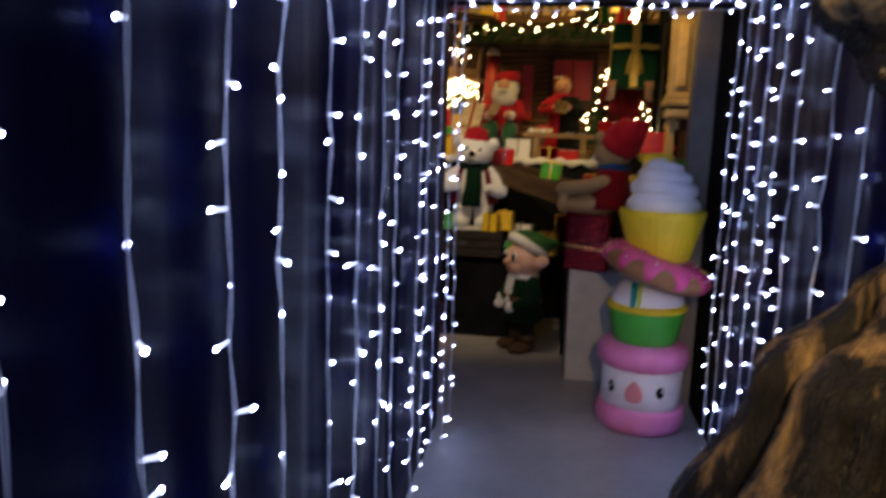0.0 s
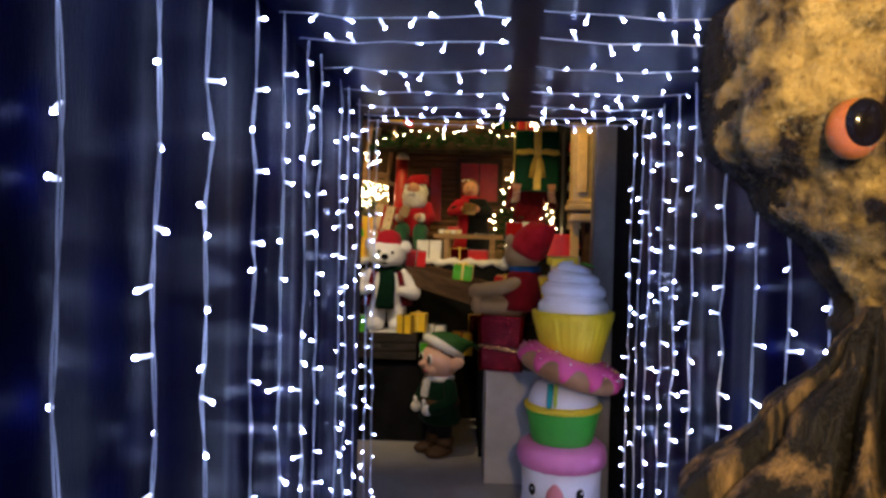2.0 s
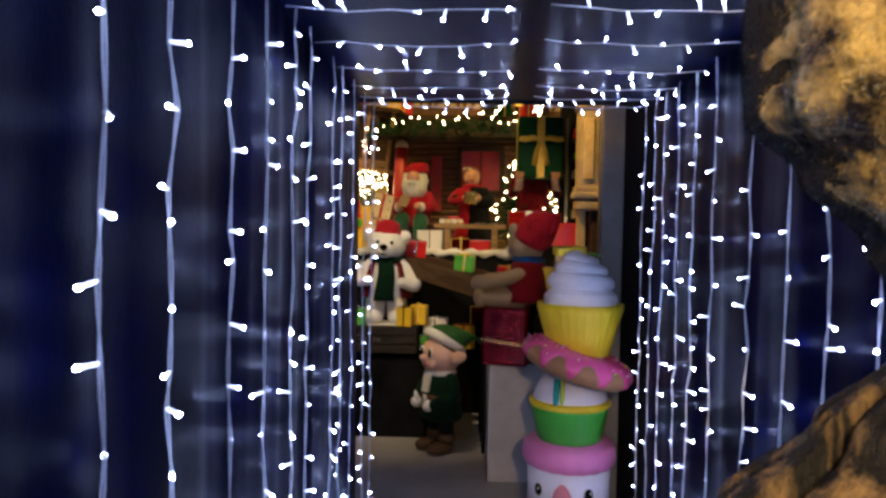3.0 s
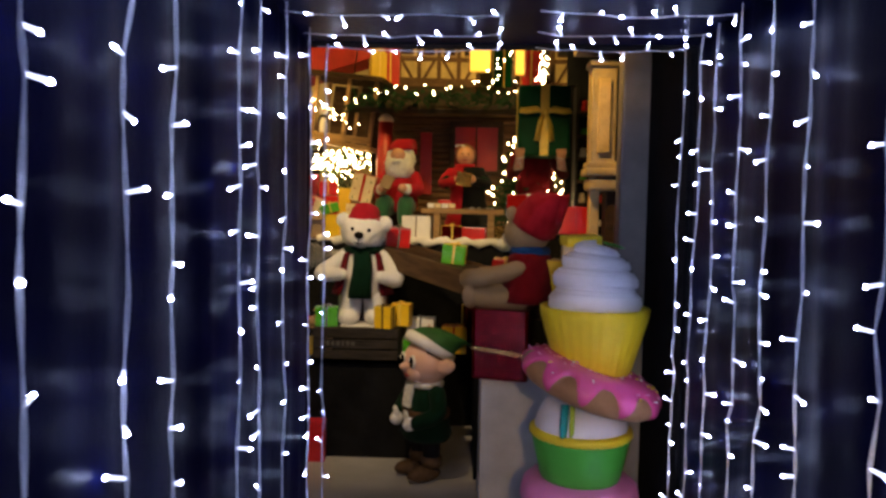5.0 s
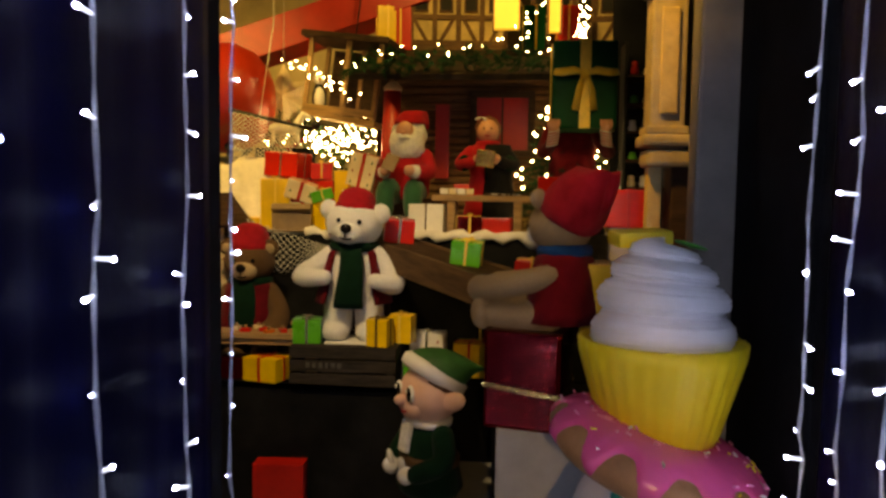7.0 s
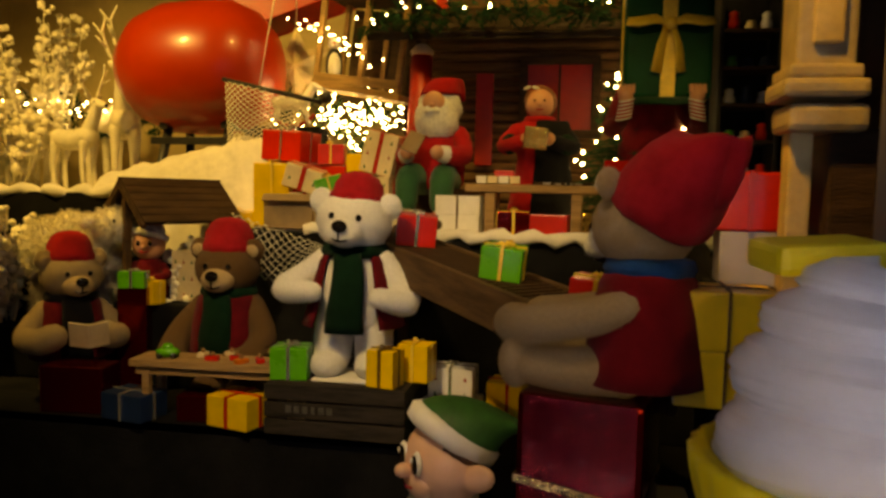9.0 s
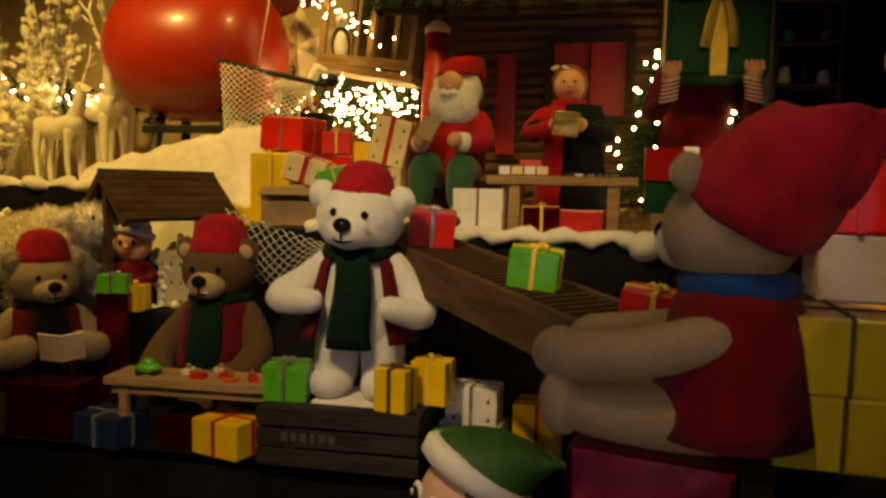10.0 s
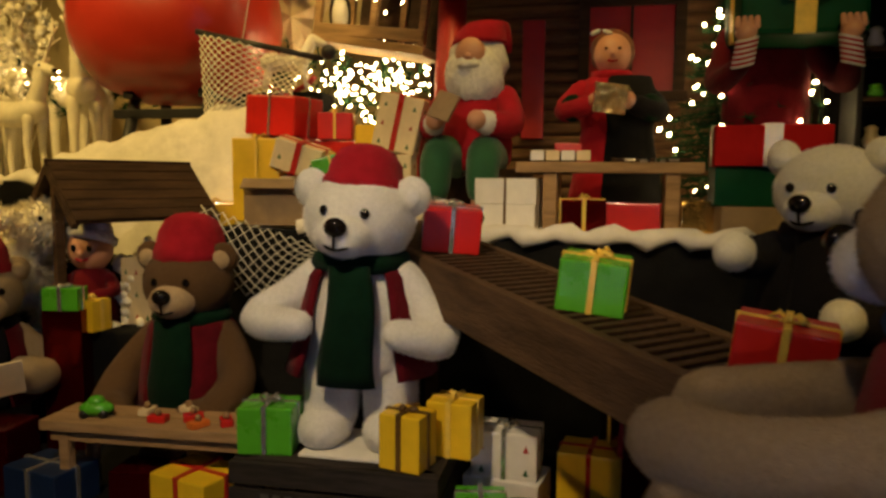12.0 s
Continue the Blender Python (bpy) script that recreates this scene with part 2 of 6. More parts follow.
# ---- mesh building ----
class Shape:
    """Collects forms of several materials in one mesh."""

    def __init__(self):
        self.bm = bmesh.new()
        self.mats = []

    def slot(self, material):
        if material not in self.mats:
            self.mats.append(material)
        return self.mats.index(material)

    def paint(self, before, material, smooth):
        i = self.slot(material)
        self.bm.faces.ensure_lookup_table()
        for f in self.bm.faces[before:]:
            f.material_index, f.smooth = i, smooth

    def box(self, size, at=(0, 0, 0), material=None, rot=(0, 0, 0), bevel=0.004, m=None):
        n = len(self.bm.faces)
        mm = (m or Matrix()) @ pose(*at, *rot) @ Matrix.Diagonal((*size, 1))
        r = bmesh.ops.create_cube(self.bm, size=1, matrix=mm)
        if bevel:
            edges = list({e for v in r["verts"] for e in v.link_edges})
            bmesh.ops.bevel(self.bm, geom=edges, offset=min(bevel, min(size) * 0.3), segments=2, profile=0.6, affect="EDGES")
        self.paint(n, material, False)
        return self

    def ball(self, radii, at, material, rot=(0, 0, 0), rough=0.0, rscale=10.0, seg=24, m=None, seed=0):
        n, k = len(self.bm.faces), len(self.bm.verts)
        mm = (m or Matrix()) @ pose(*at, *rot) @ Matrix.Diagonal((*radii, 1))
        bmesh.ops.create_uvsphere(self.bm, u_segments=seg, v_segments=max(6, seg * 2 // 3), radius=1, matrix=mm)
        if rough:
            c = mm.translation
            self.bm.verts.ensure_lookup_table()
            for v in self.bm.verts[k:]:
                d = (v.co - c)
                v.co += d.normalized() * rough * noise.fractal(v.co * rscale + Vector((seed, seed * 2, 0)), 0.8, 2.0, 4)
        self.paint(n, material, True)
        return self

    def ring(self, rows, material, close=False, smooth=True):
        """Skin over rows of points; every row is a closed loop."""
        n = len(self.bm.faces)
        made = [[self.bm.verts.new(p) for p in row] for row in rows]
        k = len(made[0])
        for a, b in zip(made, made[1:]):
            for i in range(k):
                j = (i + 1) % k
                self.bm.faces.new((a[i], a[j], b[j], b[i]))
        if close:
            self.bm.faces.new(list(reversed(made[0])))
            self.bm.faces.new(made[-1])
        self.paint(n, material, smooth)
        return self

    def lathe(self, profile, material, at=(0, 0, 0), rot=(0, 0, 0), seg=40, flute=0.0, flutes=0, m=None, close=True, smooth=True, scale=(1, 1)):
        mm = (m or Matrix()) @ pose(*at, *rot)
        rows = []
        for r, z in profile:
            row = []
            for i in range(seg):
                a = 2 * math.pi * i / seg
                rr = r * (1 + (flute * math.cos(flutes * a) if flutes else 0))
                row.append(mm @ Vector((rr * math.cos(a) * scale[0], rr * math.sin(a) * scale[1], z)))
            rows.append(row)
        return self.ring(rows, material, close, smooth)

    def tube(self, points, radii, material, seg=12, m=None, close=True, flat=1.0):
        """A round limb along points."""
        mm = m or Matrix()
        pts = [mm @ Vector(p) for p in points]
        if not isinstance(radii, (list, tuple)):
            radii = [radii] * len(pts)
        rows, up = [], None
        for i, p in enumerate(pts):
            d = (pts[min(i + 1, len(pts) - 1)] - pts[max(i - 1, 0)]).normalized()
            if up is None:
                up = d.orthogonal().normalized()
            up = (up - d * up.dot(d)).normalized()
            side = d.cross(up)
            rows.append([p + radii[i] * (math.cos(2 * math.pi * j / seg) * up + flat * math.sin(2 * math.pi * j / seg) * side) for j in range(seg)])
        return self.ring(rows, material, close)

    def limb(self, points, radii, material, seg=16, m=None, steps=5):
        """A limb with round ends."""
        pts, rad = [], []
        P = [Vector(p) for p in points]
        for i in range(len(P) - 1):
            for s in range(steps):
                f = s / steps
                a = P[max(i - 1, 0)]
                b, c = P[i], P[i + 1]
                d = P[min(i + 2, len(P) - 1)]
                pts.append(0.5 * ((2 * b) + (c - a) * f + (2 * a - 5 * b + 4 * c - d) * f * f + (3 * b - a - 3 * c + d) * f ** 3))
                rad.append(radii[i] * (1 - f) + radii[i + 1] * f)
        pts.append(P[-1])
        rad.append(radii[-1])
        d0, d1 = (pts[0] - pts[1]).normalized(), (pts[-1] - pts[-2]).normalized()
        head = [(pts[0] + d0 * rad[0] * math.sin(a), rad[0] * math.cos(a)) for a in (1.45, 1.1, 0.6)]
        tail = [(pts[-1] + d1 * rad[-1] * math.sin(a), rad[-1] * math.cos(a)) for a in (0.6, 1.1, 1.45)]
        allp = [h[0] for h in head] + pts + [h[0] for h in tail]
        allr = [h[1] for h in head] + rad + [h[1] for h in tail]
        return self.tube(allp, allr, material, seg, m)

    def done(self, name, parent=None, label="", m=None, fuzz=None, seed=1):
        """fuzz: hairs for each square metre, their length, width and how far they hang."""
        me = bpy.data.meshes.new(name)
        bmesh.ops.recalc_face_normals(self.bm, faces=self.bm.faces)
        if fuzz:
            self.hair(*fuzz, seed)
        self.bm.to_mesh(me)
        self.bm.free()
        for x in self.mats:
            me.materials.append(x)
        ob = new(name, me)
        if parent:
            ob.parent = parent
        if m is not None:
            ob.matrix_basis = m
        if label:
            tagged(ob, label)
        return ob

    def hair(self, density, length, width, hang, seed):
        rnd = random.Random(seed)
        for f in list(self.bm.faces):
            if self.mats[f.material_index] in (EYE_BLACK, AMBEREYE):
                continue
            want = f.calc_area() * density
            n = int(want) + (rnd.random() < want - int(want))
            if not n:
                continue
            vs = [v.co for v in f.verts]
            no = f.normal
            for _ in range(n):
                k = rnd.randrange(1, len(vs) - 1)
                u, w = rnd.random(), rnd.random()
                if u + w > 1:
                    u, w = 1 - u, 1 - w
                p = vs[0] + (vs[k] - vs[0]) * u + (vs[k + 1] - vs[0]) * w
                d = no + Vector((rnd.uniform(-0.7, 0.7), rnd.uniform(-0.7, 0.7), rnd.uniform(-0.7, 0.7) - hang))
                s = d.cross(Vector((rnd.uniform(-1, 1), rnd.uniform(-1, 1), rnd.uniform(-1, 1)))).normalized() * width
                q = p + d.normalized() * length * rnd.uniform(0.6, 1.2)
                g = self.bm.faces.new((self.bm.verts.new(p - s), self.bm.verts.new(p + s), self.bm.verts.new(q)))
                g.material_index, g.smooth = f.material_index, False


def base(name, m, label, category, group=""):
    ob = new(name)
    ob.empty_display_size = 0.05
    ob.matrix_basis = m
    return tagged(ob, label, category, group)


def structure(ob, label, category):
    return tagged(ob, label, category, kind="structure")


# ---- structure ----
XL, XR, YE, ZT = -0.535, 0.805, 3.50, 2.08   # tunnel: cloth walls, end, ceiling


def slab(name, size, at, material, label, category):
    return structure(Shape().box(size, at, material, bevel=0).done(name), label, category)


def cloth(name, origin, along, up, length, height, inward, material, label, seed, amp=0.018, nx=150, nz=14):
    """A hung cloth with soft vertical folds; thick on its far side."""
    s = Shape()
    a, u, w = Vector(along), Vector(up), Vector(inward)
    n = len(s.bm.faces)
    grid = []
    for i in range(nx + 1):
        col = []
        for j in range(nz + 1):
            x, z = length * i / nx, height * j / nz
            f = noise.noise((x * 5.5 + seed, z * 0.35, seed)) + 0.5 * noise.noise((x * 13 + seed, z * 0.8, 3 + seed))
            col.append(s.bm.verts.new(Vector(origin) + a * x + u * z + w * amp * f))
        grid.append(col)
    for i in range(nx):
        for j in range(nz):
            s.bm.faces.new((grid[i][j], grid[i + 1][j], grid[i + 1][j + 1], grid[i][j + 1]))
    s.paint(n, material, True)
    ob = s.done(name)
    mod = ob.modifiers.new("thickness", "SOLIDIFY")
    mod.thickness, mod.offset = 0.006, 0
    return structure(ob, label, "cloth wall")


slab("floor", (8.0, 11.0, 0.1), (-0.8, 3.9, -0.05), FLOOR, "grey smooth vinyl floor", "floor")
cloth("wall_tunnel_west", (XL, -1.3, 0), (0, 1, 0), (0, 0, 1), YE + 1.3, ZT, (1, 0, 0), NAVY, "dark navy cloth wall of the light tunnel", 1.0)
cloth("wall_tunnel_east", (XR, -1.3, 0), (0, 1, 0), (0, 0, 1), YE + 1.3, ZT, (-1, 0, 0), NAVY, "dark navy cloth wall of the light tunnel", 7.0)
s = Shape()
s.box((XR - XL + 0.1, YE + 1.36, 0.03), ((XL + XR) / 2, (YE - 1.3) / 2, ZT + 0.02), NAVY, bevel=0)
structure(s.done("ceiling_tunnel"), "dark navy cloth ceiling of the light tunnel", "ceiling")
slab("wall_entrance", (XR - XL + 0.2, 0.08, 2.3), ((XL + XR) / 2, -1.38, 1.15), WALL, "dark wall behind the tunnel entrance", "wall")
# end wall with its opening
slab("wall_end_west", (4.026 + XL, 0.08, 3.6), ((-4.0 + XL) / 2 - 0.017, YE + 0.05, 1.8), BLACK, "black wall beside the tunnel mouth", "wall")
slab("wall_end_east", (2.5 - XR, 0.08, 3.6), ((2.5 + XR) / 2 + 0.03, YE + 0.05, 1.8), BLACK, "black wall beside the tunnel mouth", "wall")
slab("wall_end_header", (XR - XL + 0.034, 0.08, 1.52), ((XL + XR) / 2 + 0.013, YE + 0.05, 2.84), BLACK, "black wall over the tunnel mouth", "wall")
# room of the display
slab("wall_back", (8.0, 0.1, 3.6), (-0.8, 8.55, 1.8), CREAMWALL, "cream back wall behind the display", "wall")
slab("wall_west", (0.1, 5.2, 3.6), (-4.6, 6.0, 1.8), CREAMWALL, "cream side wall behind the white animals", "wall")
slab("wall_east", (0.1, 5.2, 3.6), (2.6, 6.0, 1.8), WALL, "dark side wall of the display room", "wall")
# black sheet added to keep the lit back wall dark on this side
slab("wall_cover", (1.78, 0.05, 3.6), (1.69, 6.72, 1.8), BLACK, "black sheet added to hide the lit wall behind the toy shelf", "wall")
slab("ceiling", (8.0, 5.2, 0.1), (-0.8, 6.0, 3.65), CEIL, "black painted ceiling", "ceiling")
slab("wall_niche_east", (0.06, 0.58, 2.6), (0.85, 3.88, 1.3), BLACK, "black wall between tunnel and display", "wall")

# painted jamb and ornamental column by the display
s = Shape()
s.box((0.135, 0.10, 2.6), (0.768, 4.20, 1.3), JAMB, bevel=0.012)
structure(s.done("trim"), "grey painted door jamb", "door jamb")

col = base("column", pose(0.685, 4.55, 0), "ochre ornamental stone column with ledge", "column")
s = Shape()
s.box((0.12, 0.12, 0.50), (0, 0, 1.97), COLUMN, bevel=0.01).box((0.145, 0.14, 0.03), (0, 0, 1.735), COLUMN, bevel=0.008).box((0.145, 0.14, 0.03), (0, 0, 2.22), COLUMN, bevel=0.008).box((0.06, 0.02, 0.36), (0, -0.062, 1.97), PLASTER, bevel=0.006)
s.done("shaft", col)
Shape().box((0.17, 0.16, 0.04), (0.0, 0.0, 1.70), COLUMN, bevel=0.012).box((0.16, 0.14, 0.06), (0.01, 0, 1.64), COLUMN, bevel=0.015).done("ledge", col, "stained stone ledge")
Shape().box((0.20, 0.16, 0.40), (0.03, 0, 2.48), COLUMN, bevel=0.01).box((0.26, 0.22, 0.05), (0.0, 0, 2.305), COLUMN, bevel=0.012).done("capital", col)
Shape().box((0.05, 0.06, 1.62), (-0.03, 0, 0.81), PLASTER, bevel=0.008).done("pilaster", col, "yellowed narrow pilaster")
Shape().box((0.10, 0.12, 1.62), (0.075, 0.02, 0.81), WOODD, bevel=0.008).done("backing", col, "dark wooden backing post")

# panelled facade between column and jamb
t = base("facade", pose(0.86, 4.64, 0), "dark green panelled wooden facade beside the column", "facade")
FACADE = mat("facade_green", (0.05, 0.055, 0.035), 0.6, vary=0.25, scale=5, bump=0.2)
Shape().box((0.26, 0.05, 2.6), (0, 0.04, 1.3), FACADE, bevel=0.004).done("board", t)
for z in (0.55, 1.15, 1.75, 2.30):
    p = Shape().box((0.20, 0.02, 0.035), (0, 0.005, z + 0.23), FACADE).box((0.20, 0.02, 0.035), (0, 0.005, z - 0.23), FACADE)
    p.box((0.03, 0.02, 0.43), (-0.085, 0.005, z), FACADE).box((0.03, 0.02, 0.43), (0.085, 0.005, z), FACADE)
    f = p.done("panel_frame", t)
    Shape().box((0.12, 0.012, 0.36), (0, 0.010, z), COLUMN if z == 1.15 else TIMBER, bevel=0.004).done("panel", f)

# ---- strings of lights in the tunnel ----
LEDMESH = {}


def led_mesh():
    if "cool" not in LEDMESH:
        s = Shape()
        # tapered cap, clear body, and a bright tip that throws its light forward
        s.lathe([(0.0016, 0), (0.0030, 0.003), (0.0033, 0.014), (0.0029, 0.015), (0.0031, 0.016), (0.0037, 0.0275), (0.0036, 0.0282)], LEDCAP, seg=10)
        s.lathe([(0.0036, 0.0283), (0.0039, 0.0300), (0.0036, 0.0322), (0.0020, 0.0336), (0.0006, 0.0339)], LED, seg=10)
        ob = s.done("bulb")
        LEDMESH["cool"] = ob.data
        bpy.data.objects.remove(ob)
    return LEDMESH["cool"]


def light_string(points, seed, group, label):
    """A wire with two twisted strands along points and a bulb at each joint."""
    rnd = random.Random(seed)
    P = [Vector(p) for p in points]
    top = base("light_string", Matrix(), label, "light string", group)
    s = Shape()
    for k in (0, 1):
        fine = []
        for i in range(len(P) - 1):
            for q in range(4):
                f = q / 4
                ph = (i + f) * 2.4 + k * math.pi + seed
                d = Vector((math.cos(ph), math.sin(ph), 0.3 * math.sin(ph))) * 0.0022
                fine.append(P[i].lerp(P[i + 1], f) + d)
        fine.append(P[-1])
        s.tube(fine, 0.0016, WIRE, seg=5)
    s.done("wire", top)
    return top, P, rnd


def hang_bulbs(top, P, rnd, inward, along):
    me = led_mesh()
    w, a = Vector(inward), Vector(along)
    for i, p in enumerate(P):
        if i == 0 or rnd.random() < 0.04:
            continue
        ang = rnd.choice((-1, 1)) * rnd.choice((rnd.uniform(0.5, 1.3), rnd.uniform(1.3, 1.9), rnd.uniform(1.8, 2.6)))
        d = (w * math.cos(ang) + a * math.sin(ang) + Vector((0, 0, rnd.uniform(-0.40, 0.25)))).normalized()
        b = new("bulb", me)
        b.parent = top
        b.matrix_basis = Matrix.Translation(p) @ d.to_track_quat("Z", "Y").to_matrix().to_4x4()


def vertical_string(x, y, seed, inward):
    rnd = random.Random(seed * 7 + 1)
    pts, z, drift = [], ZT - 0.02, 0.0
    while z > 0.04:
        drift += rnd.uniform(-0.008, 0.008)
        drift *= 0.8
        pts.append((x + rnd.uniform(-0.006, 0.006), y + drift + rnd.uniform(-0.005, 0.005), z))
        z -= rnd.choice((0.055, 0.085, 0.10, 0.12, 0.15))
    top, P, r = light_string(pts, seed, "light strings hanging in the tunnel", "string of cool white fairy lights hanging before navy cloth")
    hang_bulbs(top, P, r, inward, (0, 1, 0))


WEST = (0.10, 0.34, 0.56, 0.77, 1.03, 1.25, 1.52, 1.76, 2.02, 2.19, 2.54, 2.69, 2.93, 3.22, 3.44)
EAST = (0.75, 0.98, 1.18, 1.38, 1.56, 1.76, 1.97, 2.21, 2.50, 2.71, 2.90, 3.10, 3.25, 3.42)
for i, y in enumerate(WEST):
    vertical_string(XL + 0.055 + 0.026 * (max(0, y - 1) / 2.44) ** 2.5, y, i + 1, (1, 0, 0))
for i, y in enumerate(EAST):
    vertical_string(XR - 0.055, y, i + 41, (-1, 0, 0))


def ceiling_string(y, x0, x1, seed):
    rnd = random.Random(seed * 5 + 3)
    pts, k = [], 7
    for i in range(k + 1):
        f = i / k
        sag = 0.010 * math.sin(math.pi * f)
        pts.append((x0 + (x1 - x0) * f + rnd.uniform(-0.015, 0.015) * (0 < i < k), y + rnd.uniform(-0.006, 0.006), ZT - 0.03 - sag + rnd.uniform(-0.005, 0.005)))
    top, P, r = light_string(pts, seed, "light strings across the tunnel ceiling", "string of cool white fairy lights under the cloth ceiling")
    hang_bulbs(top, P, r, (0, 0, -1), (0.5, 0.86, 0))


for i, y in enumerate((0.5, 0.85, 1.15, 1.45, 1.73, 1.96, 2.30, 2.68, 3.00, 3.24, 3.44)):
    ceiling_string(y, XL + 0.05, 0.037 * y, 80 + i)
    ceiling_string(y - 0.03, 0.03 + 0.065 * y, XR - 0.05, 110 + i)


# ---- cake stack by the tunnel mouth ----
def cake_stack(m):
    t = base("cake_stack", m, "tall glossy stack of toy cupcakes and a pink donut", "decoration")
    s = Shape().lathe([(0.185, 0.0), (0.215, 0.015), (0.228, 0.06), (0.224, 0.11), (0.206, 0.135)], PINKB, seg=72, flute=0.012, flutes=18)
    s.done("base_roll", t)
    c = Shape().lathe([(0.205, 0.13), (0.203, 0.22), (0.207, 0.335)], ICING, seg=48).done("face_band", t, "white band with painted face")
    for a in (-52, 20):
        m2 = pose(0, 0, 0.235, 0, 0, a)
        Shape().ball((0.023, 0.007, 0.030), (0, -0.206, 0), EYE_BLACK, m=m2, seg=16).ball((0.006, 0.004, 0.007), (0.007, -0.212, 0.010), ICING, m=m2, seg=10).done("eye", c, "black painted eye")
    m2 = pose(0, 0, 0.225, 0, 0, -16)
    Shape().lathe([(0.0, -0.055), (0.034, -0.045), (0.048, -0.015), (0.039, 0.02), (0.014, 0.062), (0.0, 0.075)], ROSE, at=(0, -0.20, 0), m=m2, seg=24, scale=(1, 0.35), close=False).done("nose", c, "rose drop-shaped nose")
    Shape().lathe([(0.20, 0.33), (0.222, 0.342), (0.234, 0.385), (0.226, 0.43), (0.205, 0.452), (0.12, 0.458)], PINKB, seg=72, flute=0.012, flutes=18).done("top_roll", t)
    Shape().lathe([(0.150, 0.452), (0.158, 0.47), (0.188, 0.61), (0.196, 0.632), (0.188, 0.638)], CUPGRN, seg=72, flute=0.010, flutes=36).done("green_cup", t)
    Shape().lathe([(0.194, 0.625), (0.204, 0.638), (0.202, 0.652), (0.185, 0.66)], CUPYEL, seg=48).done("yellow_rim", t)
    Shape().ball((0.182, 0.182, 0.16), (0, 0, 0.655), ICING, seg=32, rough=0.006, rscale=6).done("icing_dome", t)
    Shape().tube([(-0.085, -0.150, 0.645), (-0.090, -0.166, 0.70), (-0.085, -0.150, 0.78)], 0.018, TEAL, flat=0.7).done("teal_stick", t)
    Shape().tube([(-0.058, -0.160, 0.655), (-0.062, -0.176, 0.70), (-0.058, -0.160, 0.78)], 0.012, LIME, flat=0.7).done("lime_stick", t)
    # donut, tilted down towards one side
    dm = pose(0.022, -0.05, 0.845, 3, 17, 0)
    s = Shape()
    rows = []
    for i in range(56):
        a = 2 * math.pi * i / 56
        rows.append([dm @ Vector(((0.155 + 0.122 * math.cos(b)) * math.cos(a), (0.155 + 0.122 * math.cos(b)) * math.sin(a), 0.068 * math.sin(b)))
                     for b in [2 * math.pi * j / 16 for j in range(16)]])
    rows.append(rows[0])
    d = s.ring(rows, DOUGH).done("donut", t, "brown dough donut")
    s = Shape()
    rows = []
    for i in range(177):
        a = 2 * math.pi * i / 176
        drip = -0.75 + 1.35 * (0.5 + 0.5 * math.cos(a * 11 + 0.8 + 0.3 * math.sin(3 * a))) ** 1.9
        row = []
        for j in range(10):
            b = math.radians(150) - (math.radians(150) + drip) * j / 9
            lift = 0.0075 if 0 < j < 9 else 0.0
            row.append(dm @ Vector(((0.155 + (0.122 + lift) * math.cos(b)) * math.cos(a), (0.155 + (0.122 + lift) * math.cos(b)) * math.sin(a), (0.068 + lift) * math.sin(b))))
        rows.append(row)
    k = len(s.bm.faces)
    vs = [[s.bm.verts.new(p) for p in row] for row in rows]
    for a, b in zip(vs, vs[1:]):
        for j in range(9):
            s.bm.faces.new((a[j], a[j + 1], b[j + 1], b[j]))
    s.paint(k, PINK, True)
    g = s.done("pink_icing", t, "glossy pink dripping icing")
    rnd = random.Random(5)
    s = Shape()
    for i in range(60):
        a, b = rnd.uniform(0, 6.28), rnd.uniform(0.4, 2.0)
        p = Vector(((0.155 + 0.131 * math.cos(b)) * math.cos(a), (0.155 + 0.131 * math.cos(b)) * math.sin(a), 0.077 * math.sin(b)))
        s.tube([p, p + Vector((rnd.uniform(-1, 1), rnd.uniform(-1, 1), 0.2)).normalized() * 0.014], 0.003, rnd.choice((ICING, PINKB, PINKB, CUPYEL)), seg=6, m=dm)
    tagged(s.done("sprinkles", t, "small pale sugar sprinkles"), kind="stuff")
    Shape().lathe([(0.13, 0.86), (0.150, 0.90), (0.208, 1.10), (0.212, 1.135), (0.20, 1.138), (0.19, 1.128)], CUPYEL, at=(0.04, 0, 0), seg=128, flute=0.012, flutes=32).done("yellow_cup", t)
    # whipped icing: a coil in four turns
    s = Shape()
    prof = [(0.172, 1.11), (0.182, 1.14), (0.178, 1.175), (0.155, 1.20), (0.152, 1.207), (0.165, 1.222), (0.165, 1.252), (0.146, 1.275), (0.128, 1.284),
            (0.134, 1.296), (0.130, 1.318), (0.110, 1.334), (0.088, 1.343), (0.092, 1.352), (0.080, 1.370), (0.05, 1.382), (0.0, 1.386)]
    fine = []
    for (r0, z0), (r1, z1) in zip(prof, prof[1:]):
        for q in range(5):
            fine.append((r0 + (r1 - r0) * q / 5, z0 + (z1 - z0) * q / 5))
    rows = []
    for r, z in fine + [prof[-1]]:
        row = []
        for i in range(72):
            a = 2 * math.pi * i / 72
            w = 0.012 * math.sin(a + z * 8)
            k = 1 + 0.016 * math.sin(z * 420 + 2 * a) * min(1, r / 0.08) + 0.008 * math.sin(7 * a + z * 90)
            row.append(Vector((0.04 + r * k * math.cos(a), r * k * math.sin(a), z + w)))
        rows.append(row)
    s.ring(rows, ICING).done("whipped_icing", t)
    Shape().box((0.15, 0.10, 0.042), (-0.01, 0.07, 1.392), CUPYEL, rot=(4, -3, 12), bevel=0.012).done("topping", t, "flat yellow sweet on the icing")
